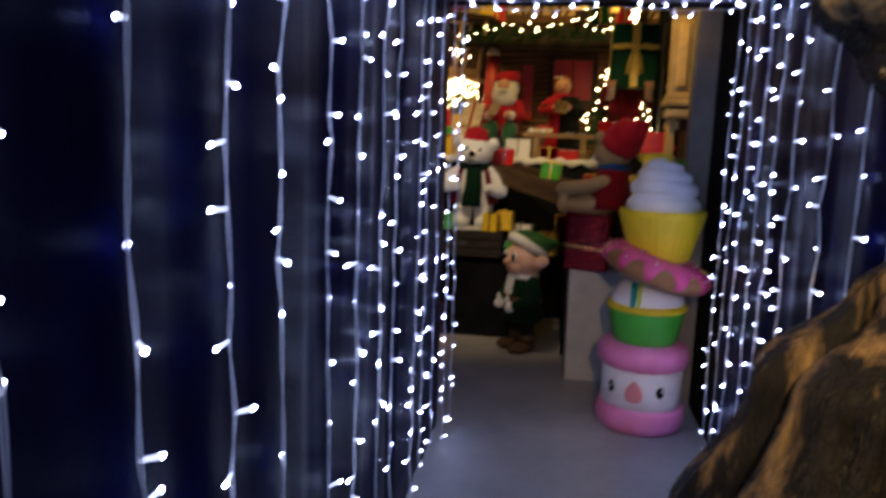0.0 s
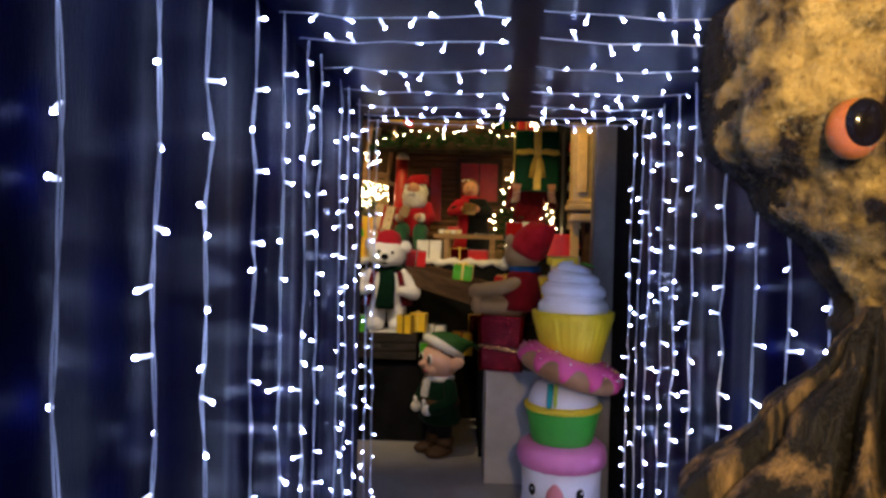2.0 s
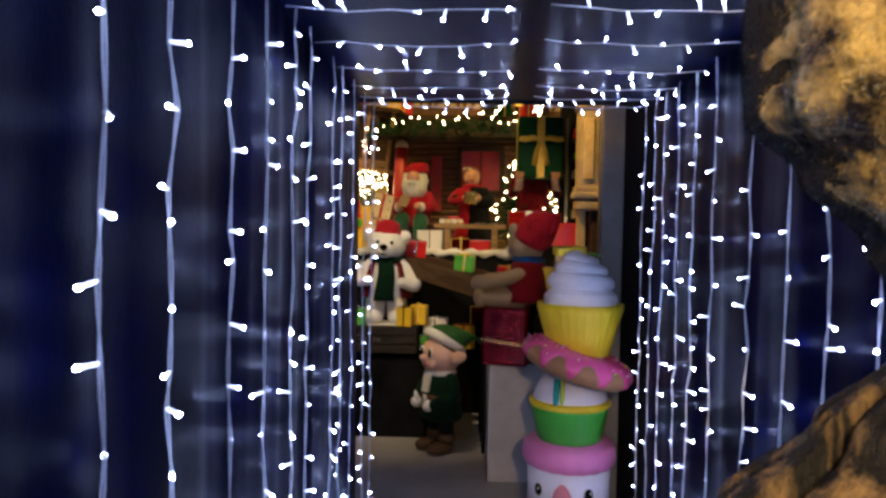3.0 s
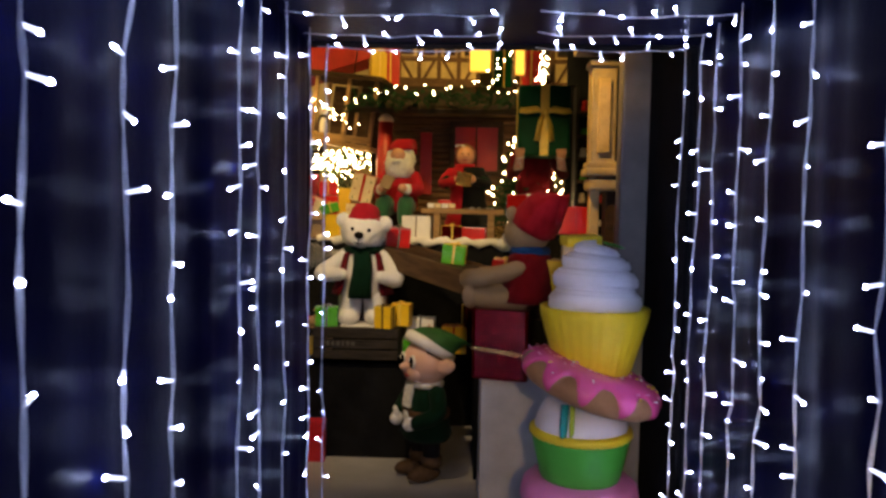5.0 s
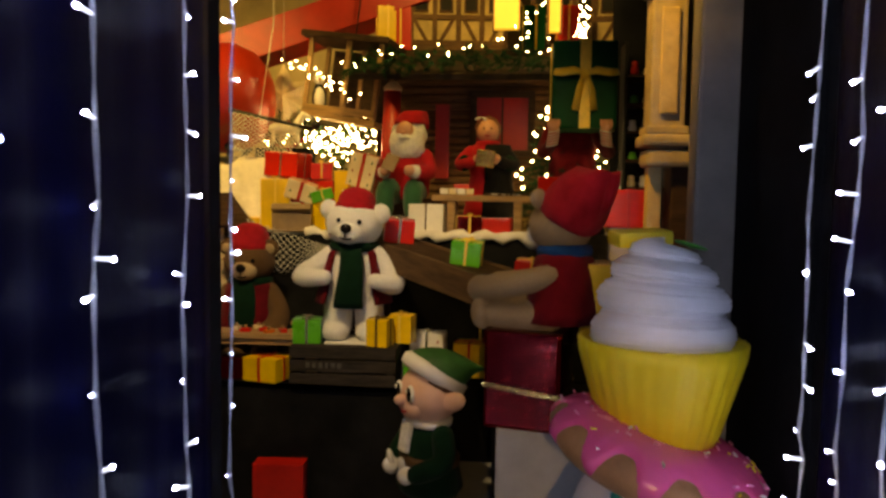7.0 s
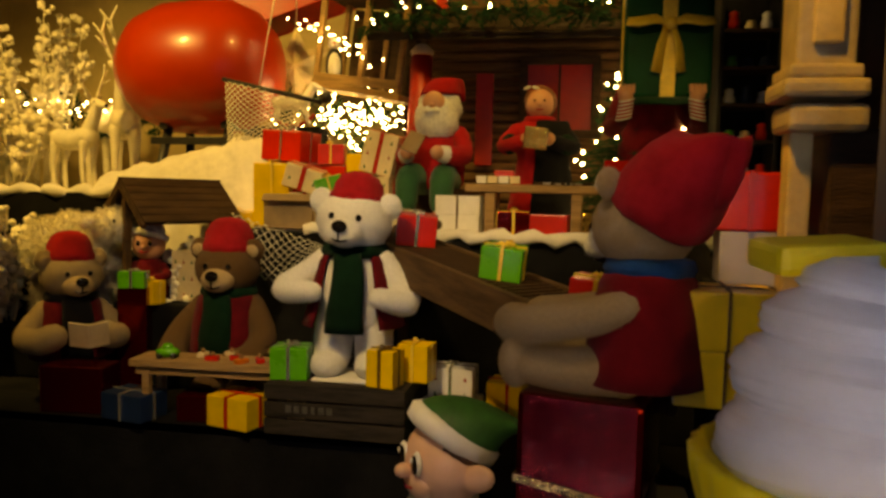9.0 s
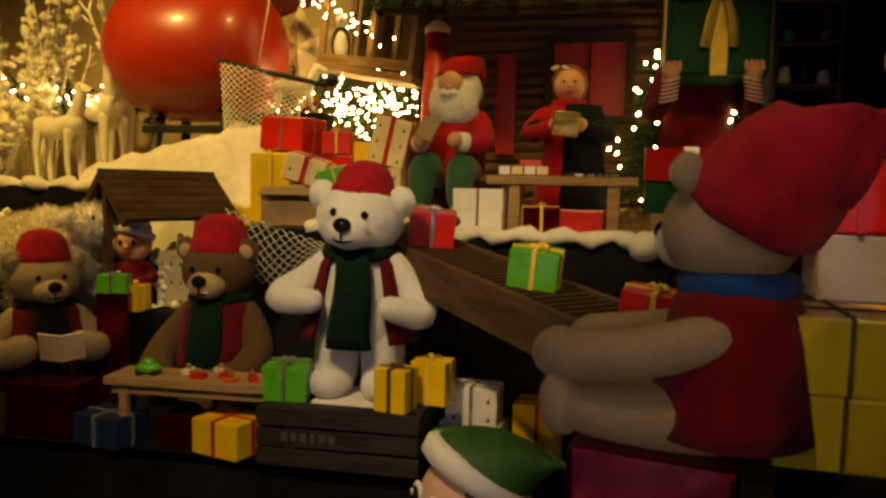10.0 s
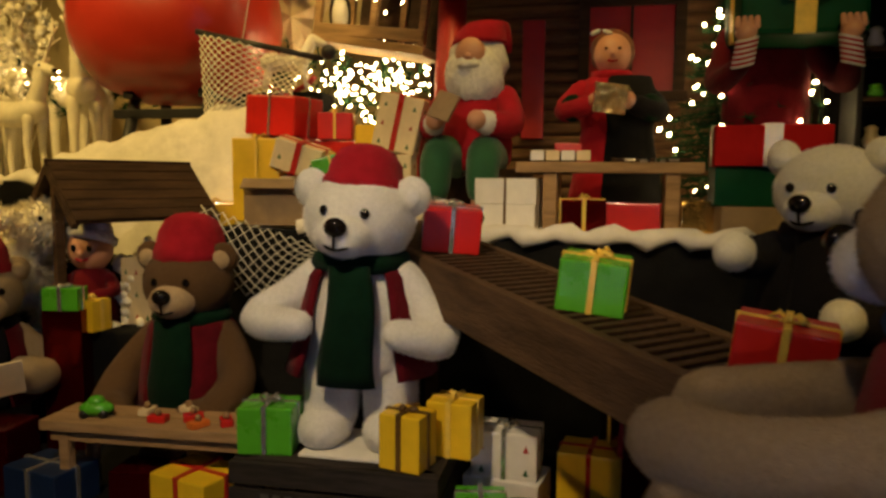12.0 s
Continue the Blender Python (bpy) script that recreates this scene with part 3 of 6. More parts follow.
    Shape().ball((0.05, 0.03, 0.006), (0.12, 0.06, 1.375), CUPGRN, rot=(0, 15, 20), seg=16).done("leaf", t, "small green leaf")
    return t


cake_stack(pose(0.505, 3.81, 0))

# ---- plinth with the foil present ----
tagged(Shape().box((0.38, 0.40, 0.70), (0.31, 4.62, 0.35), PLINTH, bevel=0.012).done("plinth"), "plain off-white painted plinth on the floor", "plinth")


def present(m, size, paper, ribbon, label, group="", bow=True, lid=False, name="present", rw=0.012, pattern=None):
    """A wrapped box on its base, with crossed ribbons and a bow."""
    x, y, z = size
    t = base(name, m, label, "present", group)
    b = Shape().box(size, (0, 0, z / 2), paper, bevel=min(size) * 0.05).done("wrapped_box", t)
    if lid:
        Shape().box((x * 1.05, y * 1.05, z * 0.28), (0, 0, z * 0.87), paper, bevel=0.006).done("lid", t)
    e = 0.003
    if ribbon:
        k = 1.05 if lid else 1.0
        top = z * 1.01 if lid else z
        for turn in (0, 1):
            hx, g = (x if turn == 0 else y) * k / 2, e * (1 + 0.5 * turn)
            rows = []
            for off, v in ((g, -rw / 2), (g, rw / 2), (-e, rw / 2), (-e, -rw / 2), (g, -rw / 2)):
                loop = [(-hx - off, 0.001), (hx + off, 0.001), (hx + off, top + off), (-hx - off, top + off)]
                rows.append([Vector((a, v, c)) if turn == 0 else Vector((v, a, c)) for a, c in loop])
            Shape().ring(rows, ribbon, smooth=False).done("ribbon", t)
        if bow:
            rnd = random.Random(int(x * 1000) + int(y * 777))
            r = max(0.016, min(x, y) * 0.17)
            for i in range(7):
                a = rnd.uniform(0, 6.28)
                d = Vector((math.cos(a), math.sin(a), 0))
                h = rnd.uniform(0.4, 1.0)
                s = Shape()
                s.tube([Vector((0, 0, top + e)), d * r * 0.8 + Vector((0, 0, top + r * h)), d * r * 1.6 + Vector((0, 0, top + r * h * 0.5)), d * r * 0.8 + Vector((0, 0, top + e)), Vector((0, 0, top + e))],
                       rw * 0.42, ribbon, seg=6, flat=0.35)
                s.done("bow_loop", t)
    if pattern:
        s = Shape()
        n = max(2, int(x / 0.045))
        rowsn = max(1, int(z / 0.06))
        for face in (-1, 1):
            for i in range(n):
                for j in range(rowsn):
                    cx, cz = (i + 0.5) / n * x - x / 2, (j + 0.5) / rowsn * z
                    s.lathe([(0.013, cz - 0.016), (0.0, cz + 0.018)], pattern[(i + j) % len(pattern)], at=(cx, face * (y / 2 - 0.002), 0), seg=4, scale=(1, 0.35), smooth=False, close=False)
        ny = max(2, int(y / 0.045))
        for face in (-1, 1):
            for i in range(ny):
                for j in range(rowsn):
                    cy, cz = (i + 0.5) / ny * y - y / 2, (j + 0.5) / rowsn * z
                    s.lathe([(0.013, cz - 0.016), (0.0, cz + 0.018)], pattern[(i + j) % len(pattern)], at=(face * (x / 2 - 0.002), cy, 0), seg=4, scale=(0.35, 1), smooth=False, close=False)
        tagged(s.done("printed_trees", t, "small printed fir trees"), kind="stuff")
    return t


P_ = PAPER
GP = "wrapped presents of the display"
foil = present(pose(0.235, 4.49, 0.70, 0, 0, -14), (0.27, 0.27, 0.34), P_["darkred"], None, "dark red foil present with gold band on a plinth", GP)
rows = []
for off, v in ((0.003, 0.130), (0.003, 0.148), (-0.003, 0.148), (-0.003, 0.130), (0.003, 0.130)):
    h = 0.135 + off
    rows.append([Vector((x * h, y * h, v - 0.10 * x * h)) for x, y in ((-1, -1), (1, -1), (1, 1), (-1, 1))])
Shape().ring(rows, P_["gold"], smooth=False).done("ribbon", foil, "narrow gold foil band")


# ---- teddy bears ----
def teddy(m, label, fur, muzzle, vest, scarf, hat, arms, legs, head=(0, 0, 0), sitting=False, hat_style="cap", height=0.72, group="teddy bears of the display", fz=(30000, 0.006, 0.0007, 0.3), ears=(0.110, 0.072), slim=False):
    """A plush bear facing -y, its feet at the origin, about 0.72 high."""
    t = base("teddy_bear", m @ Matrix.Scale(height / 0.72, 4), label, "teddy bear", group)
    hz = 0.0 if not sitting else -0.15
    s = Shape()
    prof = [(0.04, 0.15), (0.095, 0.16), (0.122, 0.20), (0.128, 0.26), (0.120, 0.33), (0.105, 0.39), (0.08, 0.43), (0.045, 0.45)]
    s.lathe([(r, z + hz) for r, z in prof], fur, seg=28, scale=(1, 0.82)).done("body", t, fuzz=fz)
    if vest:
        s = Shape()
        prof = [(0.158, 0.165), (0.148, 0.22), (0.140, 0.27), (0.130, 0.335), (0.115, 0.395), (0.082, 0.435)]
        if slim:
            prof = [(0.165, 0.175), (0.150, 0.22), (0.136, 0.27), (0.126, 0.335), (0.110, 0.395), (0.078, 0.435)]
        n = len(s.bm.faces)
        open_front = arms != "hug"
        grid = []
        for r, z in prof:
            row = []
            for i in range(33):
                gap = (0.72 if slim else 0.42) if open_front else 0.0
                a = -math.pi / 2 + gap + (2 * math.pi - 2 * gap) * i / 32
                row.append(s.bm.verts.new(((r + 0.004) * math.cos(a), (r + 0.004) * math.sin(a) * 0.84, z + hz)))
            grid.append(row)
        for a, b in zip(grid, grid[1:]):
            for i in range(32):
                s.bm.faces.new((a[i], a[i + 1], b[i + 1], b[i]))
        s.paint(n, vest, True)
        v = s.done("vest" if open_front else "pullover", t)
        md = v.modifiers.new("thickness", "SOLIDIFY")
        md.thickness, md.offset = 0.012, 1
    hm = pose(0, -0.015, 0.53 + hz, *head)
    h = Shape().ball((0.128, 0.115, 0.108), (0, 0, 0), fur, m=hm, seg=40, rough=0.003, rscale=30).done("head", t, fuzz=fz)
    Shape().ball((0.064, 0.060, 0.048), (0, -0.098, -0.030), muzzle, m=hm, seg=24).done("muzzle", h, "pale plush muzzle", fuzz=fz)
    Shape().ball((0.026, 0.018, 0.021), (0, -0.157, -0.006), EYE_BLACK, m=hm, seg=16).done("nose", h, "shiny black nose")
    s = Shape()
    pts = []
    for i in range(9):
        a = math.pi * (1.12 + 0.76 * i / 8)
        pts.append((0.034 * math.cos(a), -0.158 + 0.020 * abs(math.cos(a)) ** 1.5, -0.034 + 0.020 * math.sin(a)))
    s.tube(pts, 0.0036, EYE_BLACK, seg=6, m=hm)
    s.tube([(0, -0.163, -0.02), (0, -0.161, -0.052)], 0.003, EYE_BLACK, seg=6, m=hm)
    s.done("mouth", h, "stitched black mouth")
    for sx in (-1, 1):
        Shape().ball((0.011, 0.008, 0.012), (sx * 0.046, -0.106, 0.022), EYE_BLACK, m=hm, seg=14).done("eye", h, "shiny black eye")
        e = Shape()
        ex, ez = (0.118, 0.098) if hat_style == "floppy" else ears
        er = 0.034 if hat_style == "floppy" else 0.042
        e.ball((er, 0.022, er * 1.08), (sx * ex, 0.0, ez), fur, m=hm, seg=20)
        e.ball((er * 0.62, 0.010, er * 0.62), (sx * ex, -0.020, ez), muzzle, m=hm, seg=16)
        e.done("ear", h, fuzz=fz)
    if arms == "front":      # bent forward, paws before the chest
        paths = [[(sx * 0.105, -0.005, 0.375), (sx * 0.185, -0.05, 0.275), (sx * 0.150, -0.155, 0.265), (sx * 0.105, -0.185, 0.285)] for sx in (-1, 1)]
    elif arms == "wide":     # out to the sides, paws bent in
        paths = [[(sx * 0.095, -0.01, 0.400), (sx * 0.155, -0.02, 0.335 - 0.012 * sx), (sx * (0.210 - 0.018 * sx), -0.055, 0.280 - 0.016 * sx), (sx * 0.112, -0.120, 0.292 - 0.006 * sx)] for sx in (-1, 1)]
    elif arms == "reach":    # one arm held out, the other before the belly
        paths = [[(-0.105, -0.005, 0.385), (-0.145, -0.10, 0.370), (-0.160, -0.18, 0.375), (-0.152, -0.235, 0.395)],
                 [(0.105, -0.005, 0.375), (0.150, -0.08, 0.290), (0.120, -0.16, 0.250), (0.065, -0.205, 0.262)]]
    elif arms == "hug":      # stretched out ahead
        paths = [[(sx * 0.115, -0.01, 0.345), (sx * 0.150, -0.12, 0.312), (sx * 0.135, -0.23, 0.288), (sx * 0.085, -0.31, 0.275)] for sx in (-1, 1)]
    else:                    # down on the table
        paths = [[(sx * 0.105, -0.005, 0.375), (sx * 0.175, -0.06, 0.27), (sx * 0.165, -0.15, 0.20), (sx * 0.125, -0.20, 0.185)] for sx in (-1, 1)]
    for p in paths:
        girth = {"wide": [0.042, 0.047, 0.045, 0.033], "reach": [0.050, 0.050, 0.046, 0.040], "hug": [0.044, 0.044, 0.047, 0.052]}.get(arms, [0.048, 0.052, 0.056, 0.058])
        arm = Shape().limb([(x, y, z + hz) for x, y, z in p], girth, vest if arms == "reach" else fur).done("arm", t, fuzz=fz)
        if arms == "reach":
            x, y, z = p[-1]
            Shape().ball((0.044, 0.060, 0.044), (x, y - 0.03, z + hz), fur, seg=20).done("paw", arm, "white plush paw", fuzz=fz)
    for sx in (-1, 1):
        s = Shape()
        if sitting:
            s.limb([(sx * 0.085, -0.02, 0.20 + hz), (sx * 0.105, -0.13, 0.185 + hz), (sx * 0.11, -0.24, 0.185 + hz)], [0.066, 0.056, 0.050], fur)
            s.ball((0.055, 0.042, 0.068), (sx * 0.112, -0.285, 0.190 + hz), fur, seg=20)
        else:
            s.limb([(sx * 0.068, 0.0, 0.19), (sx * 0.072, -0.005, 0.10), (sx * 0.074, -0.01, 0.06)], [0.068, 0.064, 0.062], fur)
            s.ball((0.062, 0.090, 0.050), (sx * 0.078, -0.035, 0.046), fur, seg=20)
        s.done("leg", t, fuzz=fz)
    if scarf:
        s = Shape()
        s.lathe([(0.080, 0.405 + hz), (0.108, 0.412 + hz), (0.116, 0.432 + hz), (0.108, 0.452 + hz), (0.085, 0.458 + hz)], scarf, seg=32, scale=(1, 0.92), flute=0.02, flutes=7, close=False)
        if arms != "hug":
            rows = []
            for k in range(9):
                f = k / 8
                z = 0.43 - 0.27 * f + hz
                y = -0.105 - 0.02 * math.sin(f * 3)
                w = (0.048 if slim else 0.058) + 0.020 * f
                rows.append([Vector((w * x + 0.008 * math.sin(f * 5), y + 0.012 * yy - 0.004 * math.cos(x * 4), z)) for x, yy in
                             [(-1, 0), (-0.8, -1), (-0.3, -1.1), (0.3, -1), (0.8, -1.1), (1, 0), (0.8, 1), (-0.8, 1)]])
            s.ring(rows, scarf, close=True)
        s.done("scarf", t)
    if hat:
        s = Shape()
        hm2 = hm @ pose(0, 0.02, 0.055, -10, 0, 0)
        if hat_style == "cap":
            s.lathe([(0.088, 0.0), (0.098, 0.008), (0.097, 0.026), (0.088, 0.038), (0.082, 0.07), (0.062, 0.098), (0.03, 0.112), (0.0, 0.116)], hat, m=hm2, seg=28)
        elif hat_style == "tall":
            s.lathe([(0.092, -0.01), (0.104, 0.0), (0.104, 0.03), (0.097, 0.045), (0.090, 0.085), (0.072, 0.120), (0.04, 0.138), (0.0, 0.142)], hat, m=hm2, seg=28)
        else:
            hm3 = hm @ pose(0, 0.046, 0.034, -37, 0, 0)
            rows = []
            path = ((0.0, -0.01, 0.128), (0.0, 0.0, 0.143), (0.002, 0.03, 0.143), (0.006, 0.065, 0.135), (0.012, 0.105, 0.118), (0.022, 0.142, 0.094), (0.036, 0.170, 0.068),
                    (0.056, 0.186, 0.046), (0.080, 0.186, 0.034), (0.102, 0.168, 0.028), (0.120, 0.138, 0.024), (0.132, 0.105, 0.020), (0.138, 0.080, 0.012))
            for k, (y, z, r) in enumerate((y * 0.92, z * 1.25, r * 0.90) for y, z, r in path):
                rows.append([hm3 @ Vector((r * math.cos(a), y + r * math.sin(a) * 0.97, z + 0.005 * math.sin(3 * a + k) + (0.0 if k < 6 else r * math.sin(a) * 0.5))) for a in [2 * math.pi * j / 32 for j in range(32)]])
            s.ring(rows, hat, close=True)
        s.done("hat", t, fuzz=(25000, 0.004, 0.0005, 0.2))
    return t


# the standing white bear on its crate
teddy(pose(-0.595, 5.42, 0.79, 0, 0, 2), "white plush bear in red vest and scarf on a crate", PLUSHW, PLUSHW, WINEFELT, GREENFELT, REDFELT, "wide", "", head=(2, 4, -3), height=0.77, fz=(60000, 0.006, 0.0006, 0.3), ears=(0.120, 0.060), slim=True)
# the big bear that sits on the foil present, its back half turned
teddy(pose(0.345, 4.47, 1.055, 0, 0, -114), "seated taupe plush bear in red pullover and blue scarf", PLUSHG, PLUSHW, PULLOVER, BLUEFELT, REDFELT, "hug", "", head=(3, 0, -24), sitting=True, hat_style="floppy", height=0.66, fz=(90000, 0.0055, 0.0005, 0.3))


# ---- elf statue on the floor ----
def elf_statue(m):
    s = Shape()
    face = mat("elf_skin", (0.74, 0.45, 0.32), 0.42, vary=0.06, scale=10, bump=0.03)
    for sx in (-1, 1):
        s.limb([(sx * 0.055, 0.0, 0.26), (sx * 0.058, 0, 0.15), (sx * 0.06, 0, 0.05)], [0.052, 0.045, 0.04], DARKFELT)
        s.ball((0.052, 0.095, 0.038), (sx * 0.065, -0.045, 0.036), WOODM, seg=18)
        s.lathe([(0.050, 0.07), (0.056, 0.09), (0.050, 0.12)], WOODM, at=(sx * 0.06, 0, 0), seg=16)
        s.limb([(sx * 0.105, 0, 0.44), (sx * 0.155, -0.03, 0.36), (sx * 0.10, -0.11, 0.31)], [0.045, 0.042, 0.036], GREENFELT)
        s.ball((0.034, 0.034, 0.034), (sx * 0.065, -0.135, 0.30), WHITEPAINT, seg=14)
        s.ball((0.016, 0.014, 0.038), (sx * 0.05, -0.145, 0.335), WHITEPAINT, rot=(15, 0, sx * 20), seg=10)
        s.ball((0.062, 0.018, 0.036), (sx * 0.150, 0.015, 0.585), face, rot=(0, -sx * 22, sx * 20), seg=14)
        s.ball((0.026, 0.010, 0.034), (sx * 0.047, -0.110, 0.605), WHITEPAINT, seg=14)
        s.ball((0.019, 0.008, 0.027), (sx * 0.045, -0.117, 0.602), EYE_BLACK, seg=12)
        s.ball((0.006, 0.004, 0.008), (sx * 0.045 - 0.006, -0.124, 0.614), WHITEPAINT, seg=8)
    s.lathe([(0.13, 0.20), (0.15, 0.23), (0.125, 0.33), (0.11, 0.42), (0.07, 0.475)], GREENFELT, seg=28, scale=(1, 0.85))
    s.lathe([(0.128, 0.315), (0.135, 0.325), (0.135, 0.345), (0.126, 0.355)], WOODM, seg=28, scale=(1, 0.86))
    s.lathe([(0.05, 0.455), (0.085, 0.465), (0.09, 0.485), (0.06, 0.50)], WHITEPAINT, seg=20)
    s.box((0.060, 0.022, 0.12), (-0.01, -0.100, 0.425), WHITEFUR, rot=(-10, 0, 4), bevel=0.008)
    s.box((0.055, 0.022, 0.10), (-0.075, -0.070, 0.435), WHITEFUR, rot=(-8, 0, -38), bevel=0.008)
    s.ball((0.128, 0.118, 0.118), (0, 0, 0.59), face, seg=28)
    s.ball((0.075, 0.035, 0.05), (0, -0.085, 0.545), face, seg=18)
    s.ball((0.020, 0.026, 0.020), (0, -0.130, 0.575), face, seg=12)
    s.tube([(-0.03, -0.114, 0.535), (0, -0.121, 0.527), (0.03, -0.114, 0.535)], 0.004, REDFELT, seg=6)
    s.ball((0.132, 0.110, 0.075), (0, 0.022, 0.635), mat("elf_hair", (0.10, 0.04, 0.015), 0.5, vary=0.2, scale=30, bump=0.4), seg=24, rough=0.008, rscale=25)
    hm = pose(0, 0.01, 0.655, -30, 6, 0)
    s.lathe([(0.118, -0.02), (0.138, -0.01), (0.140, 0.025), (0.122, 0.04)], WHITEPAINT, m=hm, seg=28)
    rows = []
    for k in range(13):
        f = k / 12
        r = 0.122 * (1 - f) ** 0.7 + 0.014
        c = Vector((0.05 * f, 0.24 * f ** 1.6, 0.02 + 0.25 * f - 0.17 * f ** 2.4))
        rows.append([hm @ (c + Vector((r * math.cos(a), r * math.sin(a) * 0.95, 0))) for a in [2 * math.pi * j / 24 for j in range(24)]])
    s.ring(rows, mat("elf_hat_green", (0.03, 0.12, 0.025), 0.6, vary=0.2, scale=10, bump=0.2), close=True)
    ob = s.done("elf_statue", m=m)
    return tagged(ob, "painted elf statue in green coat standing on floor", "statue")


elf_statue(pose(-0.17, 5.0, 0, 0, 0, -56) @ Matrix.Scale(1.11, 4))

# ---- lower platform and its things ----
tagged(Shape().box((3.9, 0.06, 0.60), (-2.06, 5.30, 0.30), BLACK, bevel=0).box((3.9, 0.9, 0.03), (-2.06, 5.72, 0.585), BLACK, bevel=0).done("platform_low"), "black draped display platform", "platform", kind="structure")
tagged(Shape().box((1.2, 1.2, 0.60), (0.70, 5.55, 0.30), BLACK, bevel=0).done("platform_low_east"), "black draped display platform", "platform", kind="structure")
tagged(Shape().box((5.2, 2.5, 1.14), (-1.3, 7.22, 0.57), BLACK, bevel=0).done("platform_high"), "black draped upper display stage", "platform", kind="structure")
tagged(Shape().box((2.2, 0.75, 0.14), (-0.22, 6.345, 1.21), BLACK, bevel=0).done("platform_front"), "black draped step of the display stage", "platform", kind="structure")


def crate(m, size, label):
    x, y, z = size
    t = base("crate", m, label, "crate")
    rnd = random.Random(3)
    n = 3
    h = z / n
    for j in range(n):
        for (sx, sy, px, py) in ((x, 0.014, 0, -y / 2), (x, 0.014, 0, y / 2)):
            Shape().box((sx, sy, h - 0.008), (px, py, h * (j + 0.5)), CRATEWOOD, rot=(rnd.uniform(-1, 1), rnd.uniform(-0.6, 0.6), 0), bevel=0.003).done("slat", t)
        for px in (-x / 2 + 0.008, x / 2 - 0.008):
            Shape().box((0.014, y - 0.03, h - 0.008), (px, 0, h * (j + 0.5)), CRATEWOOD, bevel=0.003).done("slat", t)
    for px in (-x / 2 + 0.03, x / 2 - 0.03):
        for py in (-y / 2 + 0.022, y / 2 - 0.022):
            Shape().box((0.03, 0.026, z), (px, py, z / 2), CRATEWOOD, bevel=0.003).done("corner_post", t)
    Shape().box((x - 0.02, y - 0.02, 0.012), (0, 0, z - 0.006), CRATEWOOD, bevel=0.002).done("lid", t)
    # worn stencil along the front
    s = Shape()
    for i, w in enumerate((0.02, 0.018, 0.02, 0.012, 0.02, 0.02)):
        s.box((w, 0.002, 0.026), (-x * 0.32 + i * 0.03, -y / 2 - 0.0075, z * 0.52), STENCIL, bevel=0)
    s.done("stencil", t, "worn grey stencil marks")
    return t


crate(pose(-0.612, 5.41, 0.60), (0.51, 0.34, 0.19), "dark weathered wooden crate on the black platform")
tagged(Shape().box((0.26, 0.20, 0.008), (-0.58, 5.38, 0.795), WHITEPAINT, bevel=0.002).done("snow_sheet"), "thin white felt sheet on the crate", "sheet")
present(pose(-0.800, 5.33, 0.79, 0, 0, 8), (0.135, 0.12, 0.115), P_["green"], SILVER, "green present with silver bow on the crate", GP)
present(pose(-0.442, 5.29, 0.79, 0, 0, -14), (0.105, 0.09, 0.130), P_["yellow"], DARKRIB, "yellow present with dark ribbon on the crate", GP)
present(pose(-0.350, 5.40, 0.79, 0, 0, -10), (0.115, 0.10, 0.135), P_["yellow"], GOLD, "yellow present with gold bow on the crate", GP)
present(pose(-1.00, 5.33, 0.60, 0, 0, -16), (0.185, 0.15, 0.115), P_["yellow"], REDRIB, "yellow present with red ribbon on the platform", GP, bow=False)
present(pose(-1.42, 5.32, 0.60, 0, 0, -12), (0.19, 0.14, 0.10), P_["blue"], SILVER, "dark blue present under the toy table", GP, bow=False)
present(pose(-1.17, 5.36, 0.60, 0, 0, 6), (0.14, 0.12, 0.10), P_["darkred"], None, "dark red present under the toy table", GP)
present(pose(-1.67, 5.36, 0.60, 0, 0, 4), (0.25, 0.14, 0.18), P_["darkred"], None, "dark red present beside the toy table", GP)
TREES = [mat("print_green", (0.02, 0.10, 0.03), 0.5, vary=0.1), mat("print_red", (0.35, 0.02, 0.02), 0.5, vary=0.1)]
present(pose(-0.235, 5.53, 0.60, 0, 0, -10), (0.20, 0.14, 0.10), P_["white"], None, "white present printed with fir trees", GP, pattern=TREES)
present(pose(-0.235, 5.53, 0.70, 0, 0, -4), (0.17, 0.12, 0.12), P_["white"], SILVER, "white present printed with fir trees", GP, pattern=TREES)
present(pose(-0.02, 5.56, 0.60, 0, 0, -8), (0.16, 0.13, 0.17), P_["yellow"], REDRIB, "yellow present with red ribbon behind the elf", GP, bow=False)
present(pose(-0.28, 5.36, 0.60, 0, 0, 10), (0.12, 0.08, 0.11), P_["green"], SILVER, "green present beside the crate", GP, bow=False)
present(pose(-0.14, 5.37, 0.60, 0, 0, -8), (0.13, 0.09, 0.06), P_["red"], GOLD, "flat red present beside the crate", GP, bow=False)
present(pose(0.12, 5.62, 0.60, 0, 0, 12), (0.20, 0.2, 0.30), P_["darkred"], GOLD, "dark red foil present in the shade", GP, bow=False)
present(pose(-0.90, 5.21, 0.0, 0, 0, 4), (0.24, 0.10, 0.24), P_["red"], None, "red present on the floor before the platform", GP)

# toy table
t = base("toy_table", pose(-1.075, 5.36, 0.60, 0, 0, 2), "light wooden toy table with a plank top", "table")
Shape().box((0.68, 0.075, 0.026), (0, -0.040, 0.217), WOODL, bevel=0.003).done("plank", t)
Shape().box((0.68, 0.075, 0.026), (0, 0.040, 0.217), WOODL, bevel=0.003).done("plank", t)
Shape().box((0.64, 0.016, 0.03), (0, -0.055, 0.189), WOODL, bevel=0.003).done("rail", t)
